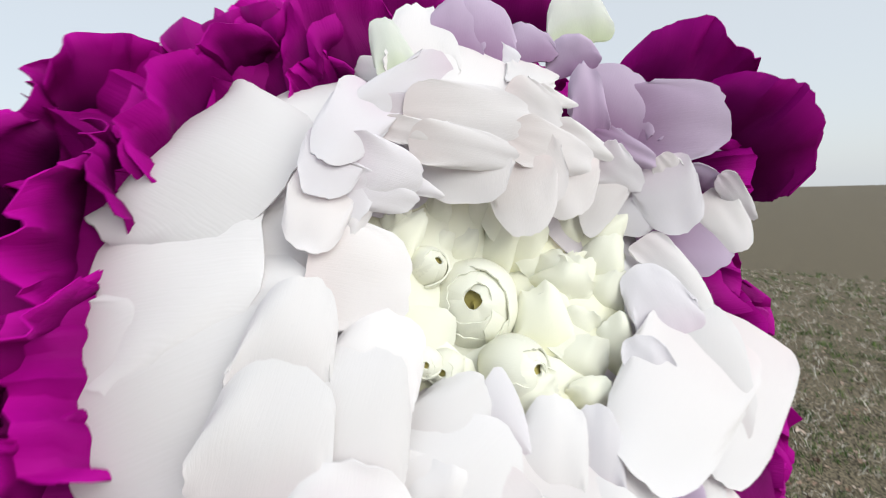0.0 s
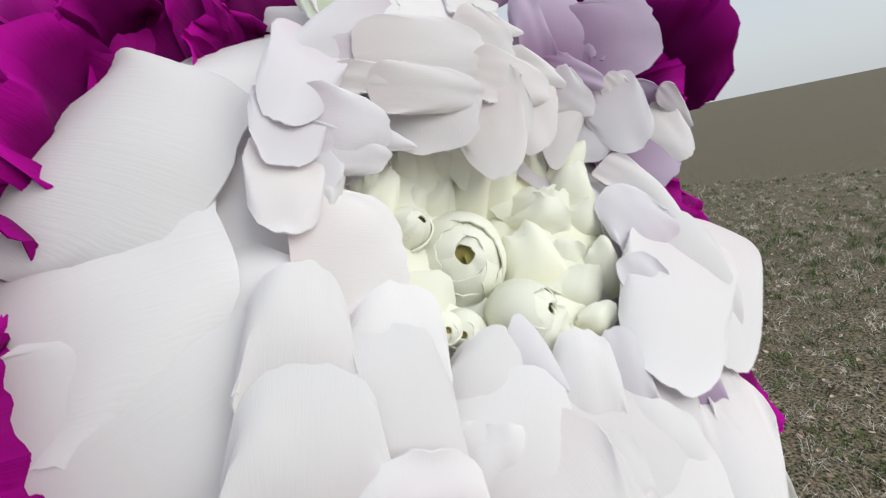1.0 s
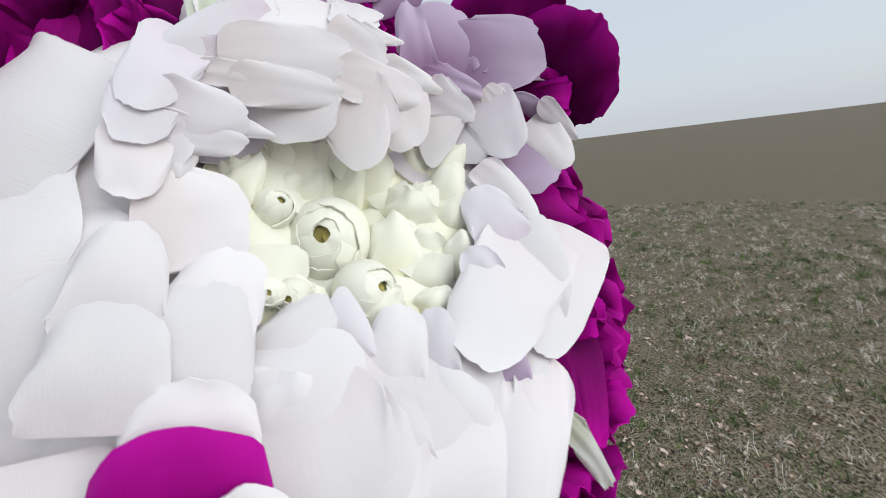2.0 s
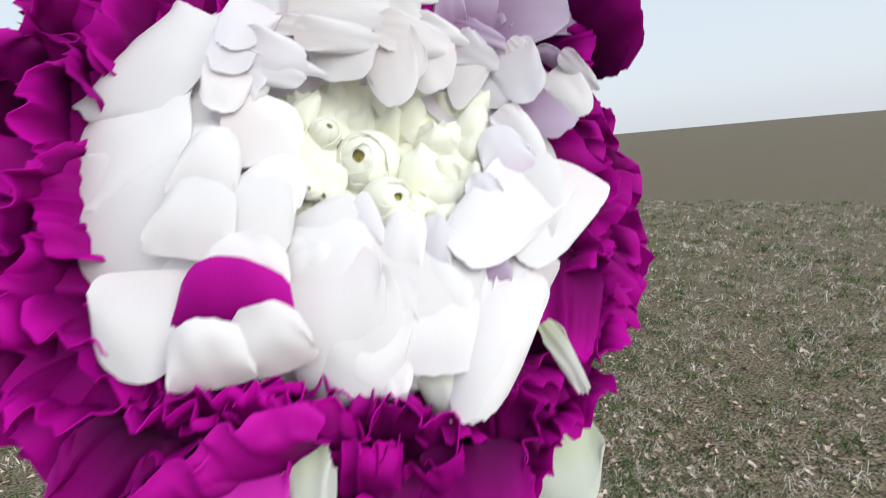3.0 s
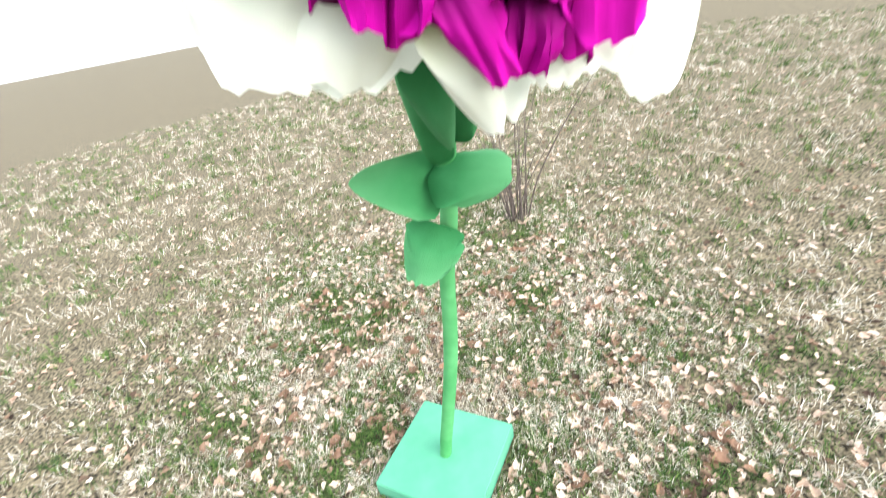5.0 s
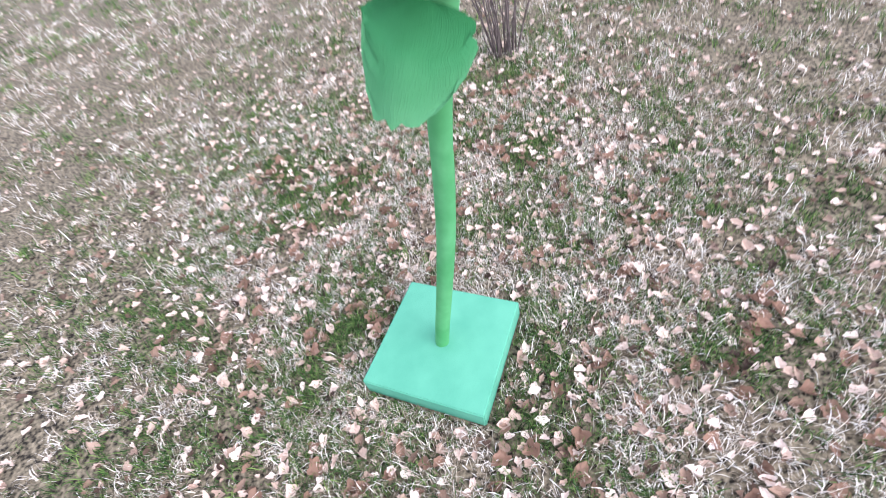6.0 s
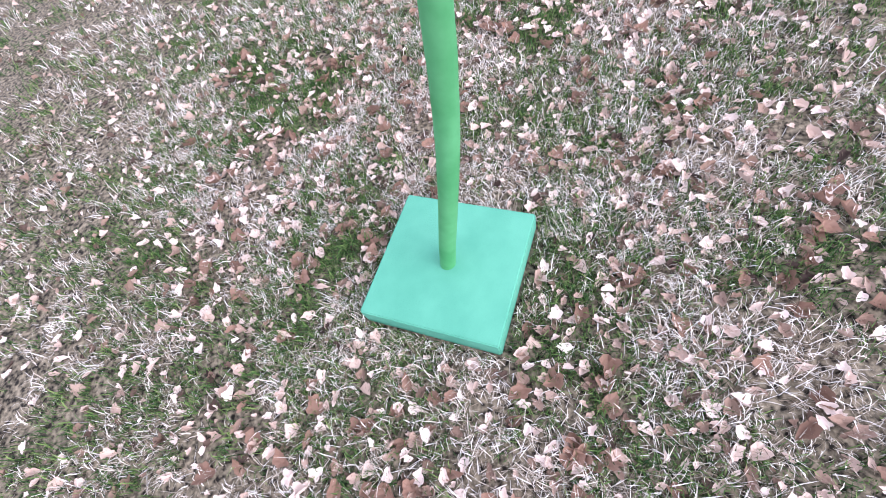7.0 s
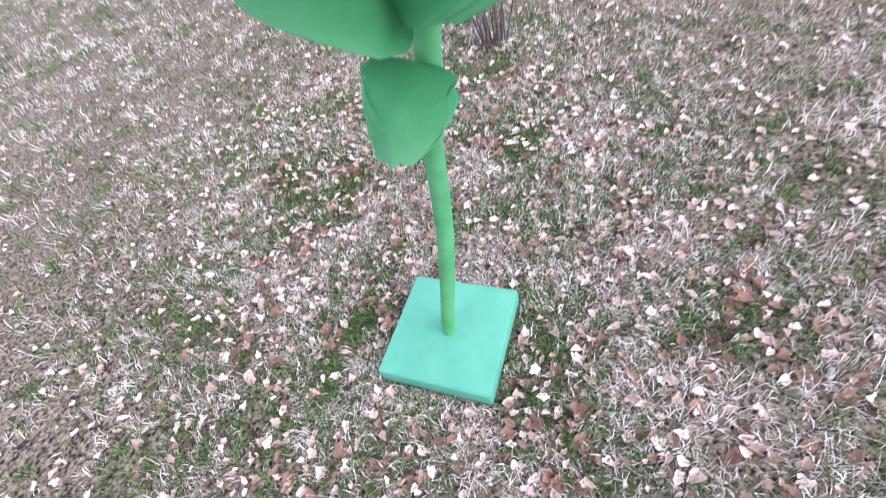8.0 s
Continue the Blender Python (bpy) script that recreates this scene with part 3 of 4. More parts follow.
petal(M_BLUSHWHITE, (0.111, -0.550, 1.687), (0.167, -0.551, 1.677), 0.014, 0.035, 0.05, 0, 0.0014, 0.06, 0.5, 71.2, root=0.15, face=(-0.096, -0.955, 0.060), sharp=2.3)
petal(M_BLUSHWHITE, (0.127, -0.552, 1.680), (0.186, -0.550, 1.670), 0.024, 0.035, 0.05, 0, 0.0014, 0.06, 0.5, 72.9, root=0.1, face=(-0.184, -0.951, 0.054), sharp=2.3)
petal(M_WHITE, (0.189, -0.499, 1.739), (0.155, -0.539, 1.704), 0.055, 0.035, 0.05, 0, 0.0014, 0.2, 0.6, 74.6, root=0.7, face=(-0.106, -0.802, 0.218), sharp=4)
petal(M_WHITE, (0.214, -0.506, 1.731), (0.197, -0.530, 1.709), 0.032, 0.035, 0.05, 0, 0.0014, 0.15, 0.6, 76.3, root=0.7, face=(-0.162, -0.792, 0.214), sharp=2.8)
petal(M_LILACWHITE, (0.184, -0.496, 1.741), (0.202, -0.507, 1.731), 0.021, 0.035, 0.05, 0, 0.0014, 0.06, 0.6, 78.0, root=0.4, face=(-0.158, -0.761, 0.233), sharp=2.3)
petal(M_BLUSHWHITE, (0.185, -0.531, 1.709), (0.219, -0.533, 1.690), 0.028, 0.035, 0.05, 0, 0.0014, 0.06, 0.6, 79.7, root=0.3, face=(-0.122, -0.867, 0.118), sharp=2.3)
petal(M_BLUSHWHITE, (0.183, -0.544, 1.683), (0.240, -0.531, 1.667), 0.028, 0.035, 0.05, 0, 0.0014, 0.06, 0.55, 81.4, root=0.1, face=(-0.102, -0.876, 0.038), sharp=2.3)
petal(M_WHITE, (0.215, -0.532, 1.689), (0.263, -0.524, 1.669), 0.017, 0.035, 0.05, 0, 0.0014, 0.06, 0.6, 83.1, root=0.4, face=(-0.148, -0.858, 0.061), sharp=1.7)
petal(M_WHITE, (0.203, -0.527, 1.709), (0.235, -0.521, 1.703), 0.013, 0.035, 0.05, 0, 0.0014, 0.06, 0.6, 84.8, root=0.4, face=(-0.118, -0.837, 0.102), sharp=1.7)
petal(M_BLUSHWHITE, (0.159, -0.543, 1.680), (0.155, -0.548, 1.646), 0.051, 0.035, 0.05, 0, 0.0014, 0.06, 0.6, 86.5, root=0.7, face=(-0.250, -0.954, -0.057), sharp=2.8)
petal(M_BLUSHWHITE, (0.190, -0.540, 1.670), (0.196, -0.543, 1.627), 0.041, 0.035, 0.05, 0, 0.0014, 0.06, 0.6, 88.2, root=0.7, face=(-0.129, -0.912, -0.068), sharp=2.4)
petal(M_BLUSHWHITE, (0.192, -0.538, 1.678), (0.211, -0.540, 1.644), 0.039, 0.035, 0.05, 0, 0.0014, 0.06, 0.6, 89.9, root=0.7, face=(-0.111, -0.901, -0.013), sharp=2.4)
petal(M_BLUSHWHITE, (0.263, -0.518, 1.675), (0.242, -0.521, 1.622), 0.039, 0.035, 0.05, 0, 0.0014, 0.06, 0.6, 91.6, root=0.7, face=(-0.106, -0.810, -0.196), sharp=1.8)
petal(M_LILACWHITE, (0.245, -0.525, 1.672), (0.282, -0.520, 1.652), 0.028, 0.035, 0.05, 0, 0.0014, 0.06, 0.6, 93.3, root=0.7, face=(-0.154, -0.905, -0.188), sharp=2)
petal(M_LILACWHITE, (0.288, -0.521, 1.669), (0.302, -0.532, 1.623), 0.040, 0.035, 0.05, 0, 0.0014, 0.06, 0.6, 95.0, root=0.7, face=(-0.380, -0.899, 0.018), sharp=2.8)
petal(M_WHITE, (0.289, -0.524, 1.672), (0.317, -0.526, 1.635), 0.017, 0.035, 0.05, 0, 0.0014, 0.06, 0.6, 96.7, root=0.4, face=(-0.340, -0.896, -0.114), sharp=2.3)
petal(M_WHITE, (0.327, -0.520, 1.648), (0.353, -0.528, 1.609), 0.031, 0.035, 0.05, 0, 0.0014, 0.06, 0.6, 98.4, root=0.7, face=(-0.225, -0.848, 0.151), sharp=2.3)
petal(M_LILACWHITE, (0.330, -0.528, 1.659), (0.366, -0.520, 1.629), 0.016, 0.035, 0.05, 0, 0.0014, 0.06, 0.6, 100.1, root=0.3, face=(-0.249, -0.861, -0.105), sharp=2.3)
petal(M_LILAC, (0.293, -0.512, 1.637), (0.341, -0.527, 1.601), 0.049, 0.035, 0.05, 0, 0.0014, 0.06, 0.6, 101.8, root=0.7, face=(-0.192, -0.848, 0.205), sharp=2.3)
petal(M_BLUSHWHITE, (0.225, -0.530, 1.673), (0.221, -0.533, 1.635), 0.041, 0.05, 0.06, 0, 0.002, 0.06, 0.6, 103.5, root=0.7, face=(-0.088, -0.870, -0.043), sharp=2.4)
petal(M_LILACWHITE, (0.293, -0.517, 1.660), (0.263, -0.513, 1.624), 0.043, 0.05, 0.06, 0, 0.002, 0.06, 0.6, 105.2, root=0.7, face=(-0.526, -0.835, 0.002), sharp=2.4)

# tall white petals that close the heart
petal(M_WHITE, (0.278, -0.524, 1.620), (0.301, -0.560, 1.577), 0.026, 0.12, 0.25, 0, 0.0025, 0.06, 0.6, 106.9, root=0.7, face=(-0.291, -0.807, 0.345), sharp=2.3)
petal(M_LILACWHITE, (0.275, -0.566, 1.568), (0.267, -0.537, 1.605), 0.039, 0.05, 0.06, 0, 0.0025, 0.06, 0.6, 108.6, root=0.7, face=(-0.234, -0.785, 0.404), sharp=2.3)
petal(M_WHITE, (0.303, -0.558, 1.572), (0.220, -0.612, 1.520), 0.064, 0.05, 0.06, 0, 0.002, 0.03, 0.6, 110.3, root=0.8, face=(-0.202, -0.774, 0.462), sharp=3.2)
petal(M_WHITE, (0.336, -0.556, 1.565), (0.263, -0.609, 1.512), 0.052, 0.05, 0.06, 0, 0.0025, 0.03, 0.6, 112.0, root=0.8, face=(-0.191, -0.765, 0.413), sharp=3)
petal(M_WHITE, (0.268, -0.594, 1.527), (0.298, -0.554, 1.584), 0.052, 0.05, 0.06, 0, 0.0025, 0.06, 0.6, 113.7, root=0.7, face=(-0.234, -0.782, 0.416), sharp=2.2)
petal(M_LILACWHITE, (0.250, -0.584, 1.545), (0.245, -0.570, 1.572), 0.027, 0.05, 0.06, 0, 0.0025, 0.06, 0.6, 115.4, root=0.7, face=(-0.167, -0.807, 0.421), sharp=2.4)

# lilac petals of the upper side
petal(M_LILAC, (0.244, -0.520, 1.684), (0.245, -0.510, 1.731), 0.025, 0.05, 0.06, 0, 0.0025, 0.06, 0.6, 117.1, root=0.7, face=(-0.091, -0.897, 0.036), sharp=2.6)
petal(M_LILAC, (0.258, -0.513, 1.688), (0.278, -0.507, 1.730), 0.057, 0.05, 0.06, 0, 0.0025, 0.06, 0.6, 118.8, root=0.7, face=(-0.174, -0.915, -0.038), sharp=2.4)
petal(M_LILAC, (0.272, -0.512, 1.691), (0.340, -0.523, 1.699), 0.056, 0.05, 0.06, 0, 0.0025, 0.06, 0.6, 120.5, root=0.35, face=(-0.483, -0.815, 0.099), sharp=3)
petal(M_LILAC, (0.282, -0.512, 1.693), (0.308, -0.517, 1.706), 0.031, 0.05, 0.06, 0, 0.0025, 0.06, 0.6, 122.2, root=0.3, face=(-0.411, -0.854, 0.076), sharp=2.3)
petal(M_LILAC, (0.246, -0.520, 1.687), (0.286, -0.525, 1.667), 0.018, 0.05, 0.3, 0, 0.0025, 0.06, 0.6, 123.9, root=0.3, face=(-0.167, -0.913, 0.022), sharp=2.3)
petal(M_LILAC, (0.285, -0.513, 1.689), (0.391, -0.497, 1.683), 0.021, 0.05, 0.06, 0, 0.0025, 0.06, 0.6, 125.6, root=0.4, face=(-0.199, -0.853, 0.083), sharp=2.3)
petal(M_LILAC, (0.326, -0.516, 1.650), (0.332, -0.526, 1.660), 0.040, 0.05, 0.06, 0, 0.0025, 0.06, 0.6, 127.3, root=0.7, face=(-0.288, -0.817, -0.294), sharp=2.3)
petal(M_LILAC, (0.241, -0.506, 1.726), (0.238, -0.496, 1.753), 0.034, 0.05, 0.06, 0, 0.0025, 0.06, 0.6, 129.0, root=0.7, face=(-0.370, -0.855, 0.078), sharp=2.3)

# petals that stand behind the top
petal(M_LILAC, (0.178, -0.505, 1.732), (0.186, -0.471, 1.785), 0.049, 0.05, 0.06, 0, 0.0025, 0.06, 0.6, 130.7, root=0.7, face=(-0.054, -0.881, 0.092), sharp=2.4)
petal(M_LILAC, (0.160, -0.507, 1.734), (0.174, -0.473, 1.782), 0.039, 0.05, 0.06, 0, 0.0025, 0.06, 0.6, 132.4, root=0.7, face=(-0.027, -0.867, 0.116), sharp=2.3)
petal(M_LILAC, (0.209, -0.499, 1.734), (0.211, -0.478, 1.766), 0.044, 0.05, 0.06, 0, 0.0025, 0.1, 0.6, 134.1, root=0.7, face=(-0.167, -0.845, 0.154), sharp=2.3)
petal(M_WHITE, (0.136, -0.529, 1.712), (0.151, -0.479, 1.773), 0.044, 0.05, -0.1, 0, 0.0025, 0.14, 0.6, 135.8, root=0.7, face=(0.037, -0.788, 0.223), sharp=3)
petal(M_GUARD, (0.127, -0.535, 1.711), (0.118, -0.500, 1.758), 0.024, 0.05, 0.3, 0, 0.0025, 0.06, 0.6, 137.5, root=0.7, face=(0.046, -0.852, 0.173), sharp=2.6)
petal(M_GUARD, (0.250, -0.497, 1.747), (0.254, -0.470, 1.792), 0.043, 0.05, 0.06, 0, 0.0025, 0.06, 0.6, 139.2, root=0.7, face=(-0.298, -0.815, 0.131), sharp=2.3)

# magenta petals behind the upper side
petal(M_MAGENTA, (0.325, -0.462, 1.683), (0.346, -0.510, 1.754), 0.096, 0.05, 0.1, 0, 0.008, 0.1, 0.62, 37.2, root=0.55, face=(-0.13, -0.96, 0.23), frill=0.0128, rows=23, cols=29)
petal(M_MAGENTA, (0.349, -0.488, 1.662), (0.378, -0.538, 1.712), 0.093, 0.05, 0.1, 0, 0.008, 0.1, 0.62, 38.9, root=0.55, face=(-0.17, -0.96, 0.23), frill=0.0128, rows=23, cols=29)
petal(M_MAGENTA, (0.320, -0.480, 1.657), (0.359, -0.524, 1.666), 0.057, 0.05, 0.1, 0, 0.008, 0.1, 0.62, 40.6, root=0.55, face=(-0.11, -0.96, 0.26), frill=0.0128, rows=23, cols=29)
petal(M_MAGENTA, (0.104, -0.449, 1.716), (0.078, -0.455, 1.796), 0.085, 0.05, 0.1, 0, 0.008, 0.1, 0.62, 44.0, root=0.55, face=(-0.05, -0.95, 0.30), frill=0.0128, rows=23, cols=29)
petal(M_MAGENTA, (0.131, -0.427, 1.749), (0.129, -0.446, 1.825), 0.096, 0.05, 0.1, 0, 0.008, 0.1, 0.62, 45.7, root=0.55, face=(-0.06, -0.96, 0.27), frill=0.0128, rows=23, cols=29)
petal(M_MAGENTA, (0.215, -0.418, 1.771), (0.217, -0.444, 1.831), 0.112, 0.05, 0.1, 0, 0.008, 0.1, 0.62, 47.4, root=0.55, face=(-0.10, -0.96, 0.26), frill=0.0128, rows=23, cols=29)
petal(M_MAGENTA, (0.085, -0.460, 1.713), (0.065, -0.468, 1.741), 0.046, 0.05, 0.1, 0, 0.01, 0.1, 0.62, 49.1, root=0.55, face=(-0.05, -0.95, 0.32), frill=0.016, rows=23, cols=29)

# rounded white petals of the lower rim
petal(M_WHITE, (0.131, -0.615, 1.534), (0.142, -0.649, 1.446), 0.074, 0.125, 0.105, -0.1, 0.0028, 0.05, 0.62, 125.6, root=0.7, face=(-0.02, -1.00, 0.08))
petal(M_WHITE, (0.206, -0.591, 1.535), (0.176, -0.643, 1.448), 0.082, 0.125, 0.105, -0.1, 0.0028, 0.05, 0.62, 127.3, root=0.7, face=(-0.02, -1.00, 0.08))
petal(M_WHITE, (0.164, -0.627, 1.503), (0.153, -0.654, 1.449), 0.047, 0.125, 0.105, -0.1, 0.0028, 0.05, 0.62, 129.0, root=0.7, face=(-0.03, -1.00, 0.09))
petal(M_WHITE, (0.174, -0.630, 1.476), (0.168, -0.651, 1.442), 0.021, 0.075, 0.105, 0, 0.0028, 0.05, 0.62, 130.7, root=0.6, face=(-0.03, -1.00, 0.09))
petal(M_WHITE, (0.266, -0.602, 1.505), (0.207, -0.655, 1.427), 0.047, 0.15, 0.525, 0, 0.0028, 0.05, 0.62, 132.4, root=0.7, face=(-0.04, -1.00, 0.09))
petal(M_LILAC, (0.265, -0.593, 1.511), (0.216, -0.648, 1.435), 0.032, 0.075, 0.105, 0, 0.0028, 0.05, 0.62, 134.1, root=0.6, face=(-0.04, -1.00, 0.08))
petal(M_GUARD, (0.198, -0.633, 1.465), (0.204, -0.647, 1.423), 0.036, 0.15, 0.3, 0, 0.004, 0.05, 0.62, 135.8, root=0.55, face=(-0.04, -0.99, 0.10))
petal(M_MAGENTA, (0.327, -0.534, 1.497), (0.297, -0.605, 1.430), 0.063, 0.1, 0.2, 0, 0.006, 0.08, 0.62, 137.5, root=0.55, face=(0.09, -0.98, 0.18), frill=0.0096, rows=23, cols=29)
petal(M_PINK, (0.079, -0.646, 1.490), (0.091, -0.642, 1.545), 0.065, 0.1, 0.2, 0, 0.003, 0.05, 0.62, 139.2, root=0.55, face=(-0.01, -1.00, 0.08))
petal(M_WHITE, (0.107, -0.652, 1.475), (0.101, -0.654, 1.520), 0.045, 0.125, 0.105, 0, 0.004, 0.05, 0.4, 140.9, root=0.3, face=(-0.01, -1.00, 0.09))
petal(M_WHITE, (0.074, -0.656, 1.473), (0.072, -0.660, 1.517), 0.045, 0.125, 0.105, 0, 0.004, 0.05, 0.4, 142.6, root=0.3, face=(0.01, -1.00, 0.09))
petal(M_WHITE, (0.036, -0.624, 1.538), (0.032, -0.650, 1.481), 0.062, 0.11, 0.105, 0, 0.0028, 0.05, 0.62, 144.3, root=0.7, face=(0.01, -1.00, 0.08))

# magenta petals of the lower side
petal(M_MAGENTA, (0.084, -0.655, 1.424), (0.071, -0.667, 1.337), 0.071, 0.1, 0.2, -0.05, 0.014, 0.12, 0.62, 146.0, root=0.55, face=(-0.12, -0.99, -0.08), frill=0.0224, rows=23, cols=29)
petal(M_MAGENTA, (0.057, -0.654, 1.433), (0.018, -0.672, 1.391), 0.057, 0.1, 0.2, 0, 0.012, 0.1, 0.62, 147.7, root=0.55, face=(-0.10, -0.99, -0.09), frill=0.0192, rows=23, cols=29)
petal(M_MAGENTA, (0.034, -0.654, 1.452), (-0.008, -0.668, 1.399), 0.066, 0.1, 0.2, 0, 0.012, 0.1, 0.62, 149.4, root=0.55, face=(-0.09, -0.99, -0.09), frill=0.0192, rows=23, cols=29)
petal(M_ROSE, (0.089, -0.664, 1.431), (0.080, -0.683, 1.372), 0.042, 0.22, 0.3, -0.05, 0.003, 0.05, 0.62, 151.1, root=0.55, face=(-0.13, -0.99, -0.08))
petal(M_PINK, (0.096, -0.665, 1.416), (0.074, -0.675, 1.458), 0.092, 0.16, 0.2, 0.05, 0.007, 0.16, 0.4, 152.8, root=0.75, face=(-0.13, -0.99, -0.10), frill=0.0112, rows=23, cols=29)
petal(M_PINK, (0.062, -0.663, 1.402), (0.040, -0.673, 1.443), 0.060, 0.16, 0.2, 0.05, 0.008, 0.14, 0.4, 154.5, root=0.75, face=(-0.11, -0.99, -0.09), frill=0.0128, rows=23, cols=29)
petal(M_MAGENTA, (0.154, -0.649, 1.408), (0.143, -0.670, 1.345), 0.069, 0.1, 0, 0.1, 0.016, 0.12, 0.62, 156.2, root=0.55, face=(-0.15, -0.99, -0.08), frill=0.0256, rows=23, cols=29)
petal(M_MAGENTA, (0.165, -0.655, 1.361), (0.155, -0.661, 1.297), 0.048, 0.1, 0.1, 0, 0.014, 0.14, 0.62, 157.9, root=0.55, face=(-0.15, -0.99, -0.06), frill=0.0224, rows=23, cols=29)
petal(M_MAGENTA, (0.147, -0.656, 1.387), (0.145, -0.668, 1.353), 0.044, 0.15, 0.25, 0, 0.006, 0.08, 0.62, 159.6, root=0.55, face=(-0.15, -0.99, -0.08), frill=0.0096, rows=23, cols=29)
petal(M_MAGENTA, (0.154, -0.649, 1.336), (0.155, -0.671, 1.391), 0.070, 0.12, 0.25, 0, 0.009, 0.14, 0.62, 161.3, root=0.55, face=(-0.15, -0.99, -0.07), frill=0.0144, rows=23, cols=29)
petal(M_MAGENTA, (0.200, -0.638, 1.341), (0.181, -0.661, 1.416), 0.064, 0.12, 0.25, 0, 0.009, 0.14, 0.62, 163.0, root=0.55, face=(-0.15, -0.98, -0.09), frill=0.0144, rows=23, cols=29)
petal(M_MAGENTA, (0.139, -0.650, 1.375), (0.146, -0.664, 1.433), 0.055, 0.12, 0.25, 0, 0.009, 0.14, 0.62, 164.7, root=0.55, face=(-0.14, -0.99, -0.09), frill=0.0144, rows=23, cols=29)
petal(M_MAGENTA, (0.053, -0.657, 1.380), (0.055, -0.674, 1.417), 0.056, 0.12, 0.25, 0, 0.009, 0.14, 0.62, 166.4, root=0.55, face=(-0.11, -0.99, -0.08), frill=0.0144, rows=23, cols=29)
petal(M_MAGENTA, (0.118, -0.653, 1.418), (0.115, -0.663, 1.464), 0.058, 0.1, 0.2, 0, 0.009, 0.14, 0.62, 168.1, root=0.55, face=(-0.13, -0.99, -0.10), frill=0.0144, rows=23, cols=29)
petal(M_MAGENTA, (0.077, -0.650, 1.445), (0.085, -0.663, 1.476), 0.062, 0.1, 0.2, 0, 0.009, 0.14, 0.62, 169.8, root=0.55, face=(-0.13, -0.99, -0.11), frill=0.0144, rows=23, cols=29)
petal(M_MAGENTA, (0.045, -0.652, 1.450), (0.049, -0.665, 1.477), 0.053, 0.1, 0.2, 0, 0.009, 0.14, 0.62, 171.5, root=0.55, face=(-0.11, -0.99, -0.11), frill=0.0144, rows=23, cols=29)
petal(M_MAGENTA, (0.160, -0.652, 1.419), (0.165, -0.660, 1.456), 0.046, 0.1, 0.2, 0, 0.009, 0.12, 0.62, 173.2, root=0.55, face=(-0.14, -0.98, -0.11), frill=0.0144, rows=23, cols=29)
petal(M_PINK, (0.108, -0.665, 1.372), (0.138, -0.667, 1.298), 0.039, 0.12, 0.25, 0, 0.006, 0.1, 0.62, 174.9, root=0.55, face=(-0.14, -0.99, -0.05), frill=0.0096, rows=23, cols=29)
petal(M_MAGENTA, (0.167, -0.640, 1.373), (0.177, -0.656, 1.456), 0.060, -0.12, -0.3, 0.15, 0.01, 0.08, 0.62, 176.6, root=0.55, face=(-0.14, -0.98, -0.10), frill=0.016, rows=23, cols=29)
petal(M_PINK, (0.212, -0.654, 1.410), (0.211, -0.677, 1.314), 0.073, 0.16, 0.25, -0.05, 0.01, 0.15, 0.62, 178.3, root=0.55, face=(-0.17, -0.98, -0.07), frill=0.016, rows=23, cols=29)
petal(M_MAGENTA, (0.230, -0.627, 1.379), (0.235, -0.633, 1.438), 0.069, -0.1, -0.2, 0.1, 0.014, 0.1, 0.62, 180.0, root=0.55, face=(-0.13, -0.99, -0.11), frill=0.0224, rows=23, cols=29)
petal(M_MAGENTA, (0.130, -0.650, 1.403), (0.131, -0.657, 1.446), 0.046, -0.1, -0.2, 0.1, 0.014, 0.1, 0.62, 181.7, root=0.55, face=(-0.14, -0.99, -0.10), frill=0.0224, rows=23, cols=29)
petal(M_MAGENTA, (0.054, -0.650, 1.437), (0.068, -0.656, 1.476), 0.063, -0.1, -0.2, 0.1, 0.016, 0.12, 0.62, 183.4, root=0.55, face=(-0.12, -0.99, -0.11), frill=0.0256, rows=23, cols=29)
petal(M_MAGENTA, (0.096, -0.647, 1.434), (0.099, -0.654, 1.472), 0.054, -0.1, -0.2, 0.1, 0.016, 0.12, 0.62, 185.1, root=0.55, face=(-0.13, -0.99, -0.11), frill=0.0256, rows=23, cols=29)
petal(M_GUARD, (0.114, -0.664, 1.436), (0.121, -0.683, 1.371), 0.031, 0.12, 0.3, 0, 0.004, 0.08, 0.35, 186.8, root=0.55, face=(-0.14, -0.99, -0.08), sharp=1.6)
petal(M_GUARD, (0.098, -0.650, 1.355), (0.142, -0.615, 1.255), 0.042, 0.16, 0.3, 0, 0.004, 0.06, 0.55, 188.5, root=0.55, face=(-0.13, -0.99, -0.07))
petal(M_GUARD, (0.067, -0.603, 1.408), (0.022, -0.618, 1.309), 0.098, 0.1, 0.2, 0, 0.01, 0.15, 0.62, 190.2, root=0.55, face=(-0.13, -0.99, -0.11))
petal(M_GUARD, (0.004, -0.599, 1.424), (-0.031, -0.614, 1.316), 0.099, 0.1, 0.2, 0, 0.01, 0.12, 0.62, 191.9, root=0.55, face=(-0.12, -0.99, -0.10))
petal(M_GUARD, (0.193, -0.607, 1.354), (0.194, -0.618, 1.282), 0.058, 0.1, 0.2, 0, 0.008, 0.2, 0.62, 193.6, root=0.55, face=(-0.13, -0.99, -0.11))
petal(M_GUARD, (0.227, -0.605, 1.347), (0.229, -0.620, 1.280), 0.063, 0.1, 0.2, 0, 0.008, 0.2, 0.62, 195.3, root=0.55, face=(-0.14, -0.99, -0.10))
petal(M_GUARD, (0.299, -0.564, 1.351), (0.302, -0.573, 1.243), 0.080, 0.1, 0.2, 0, 0.008, 0.1, 0.62, 197.0, root=0.55, face=(-0.10, -0.99, -0.14))
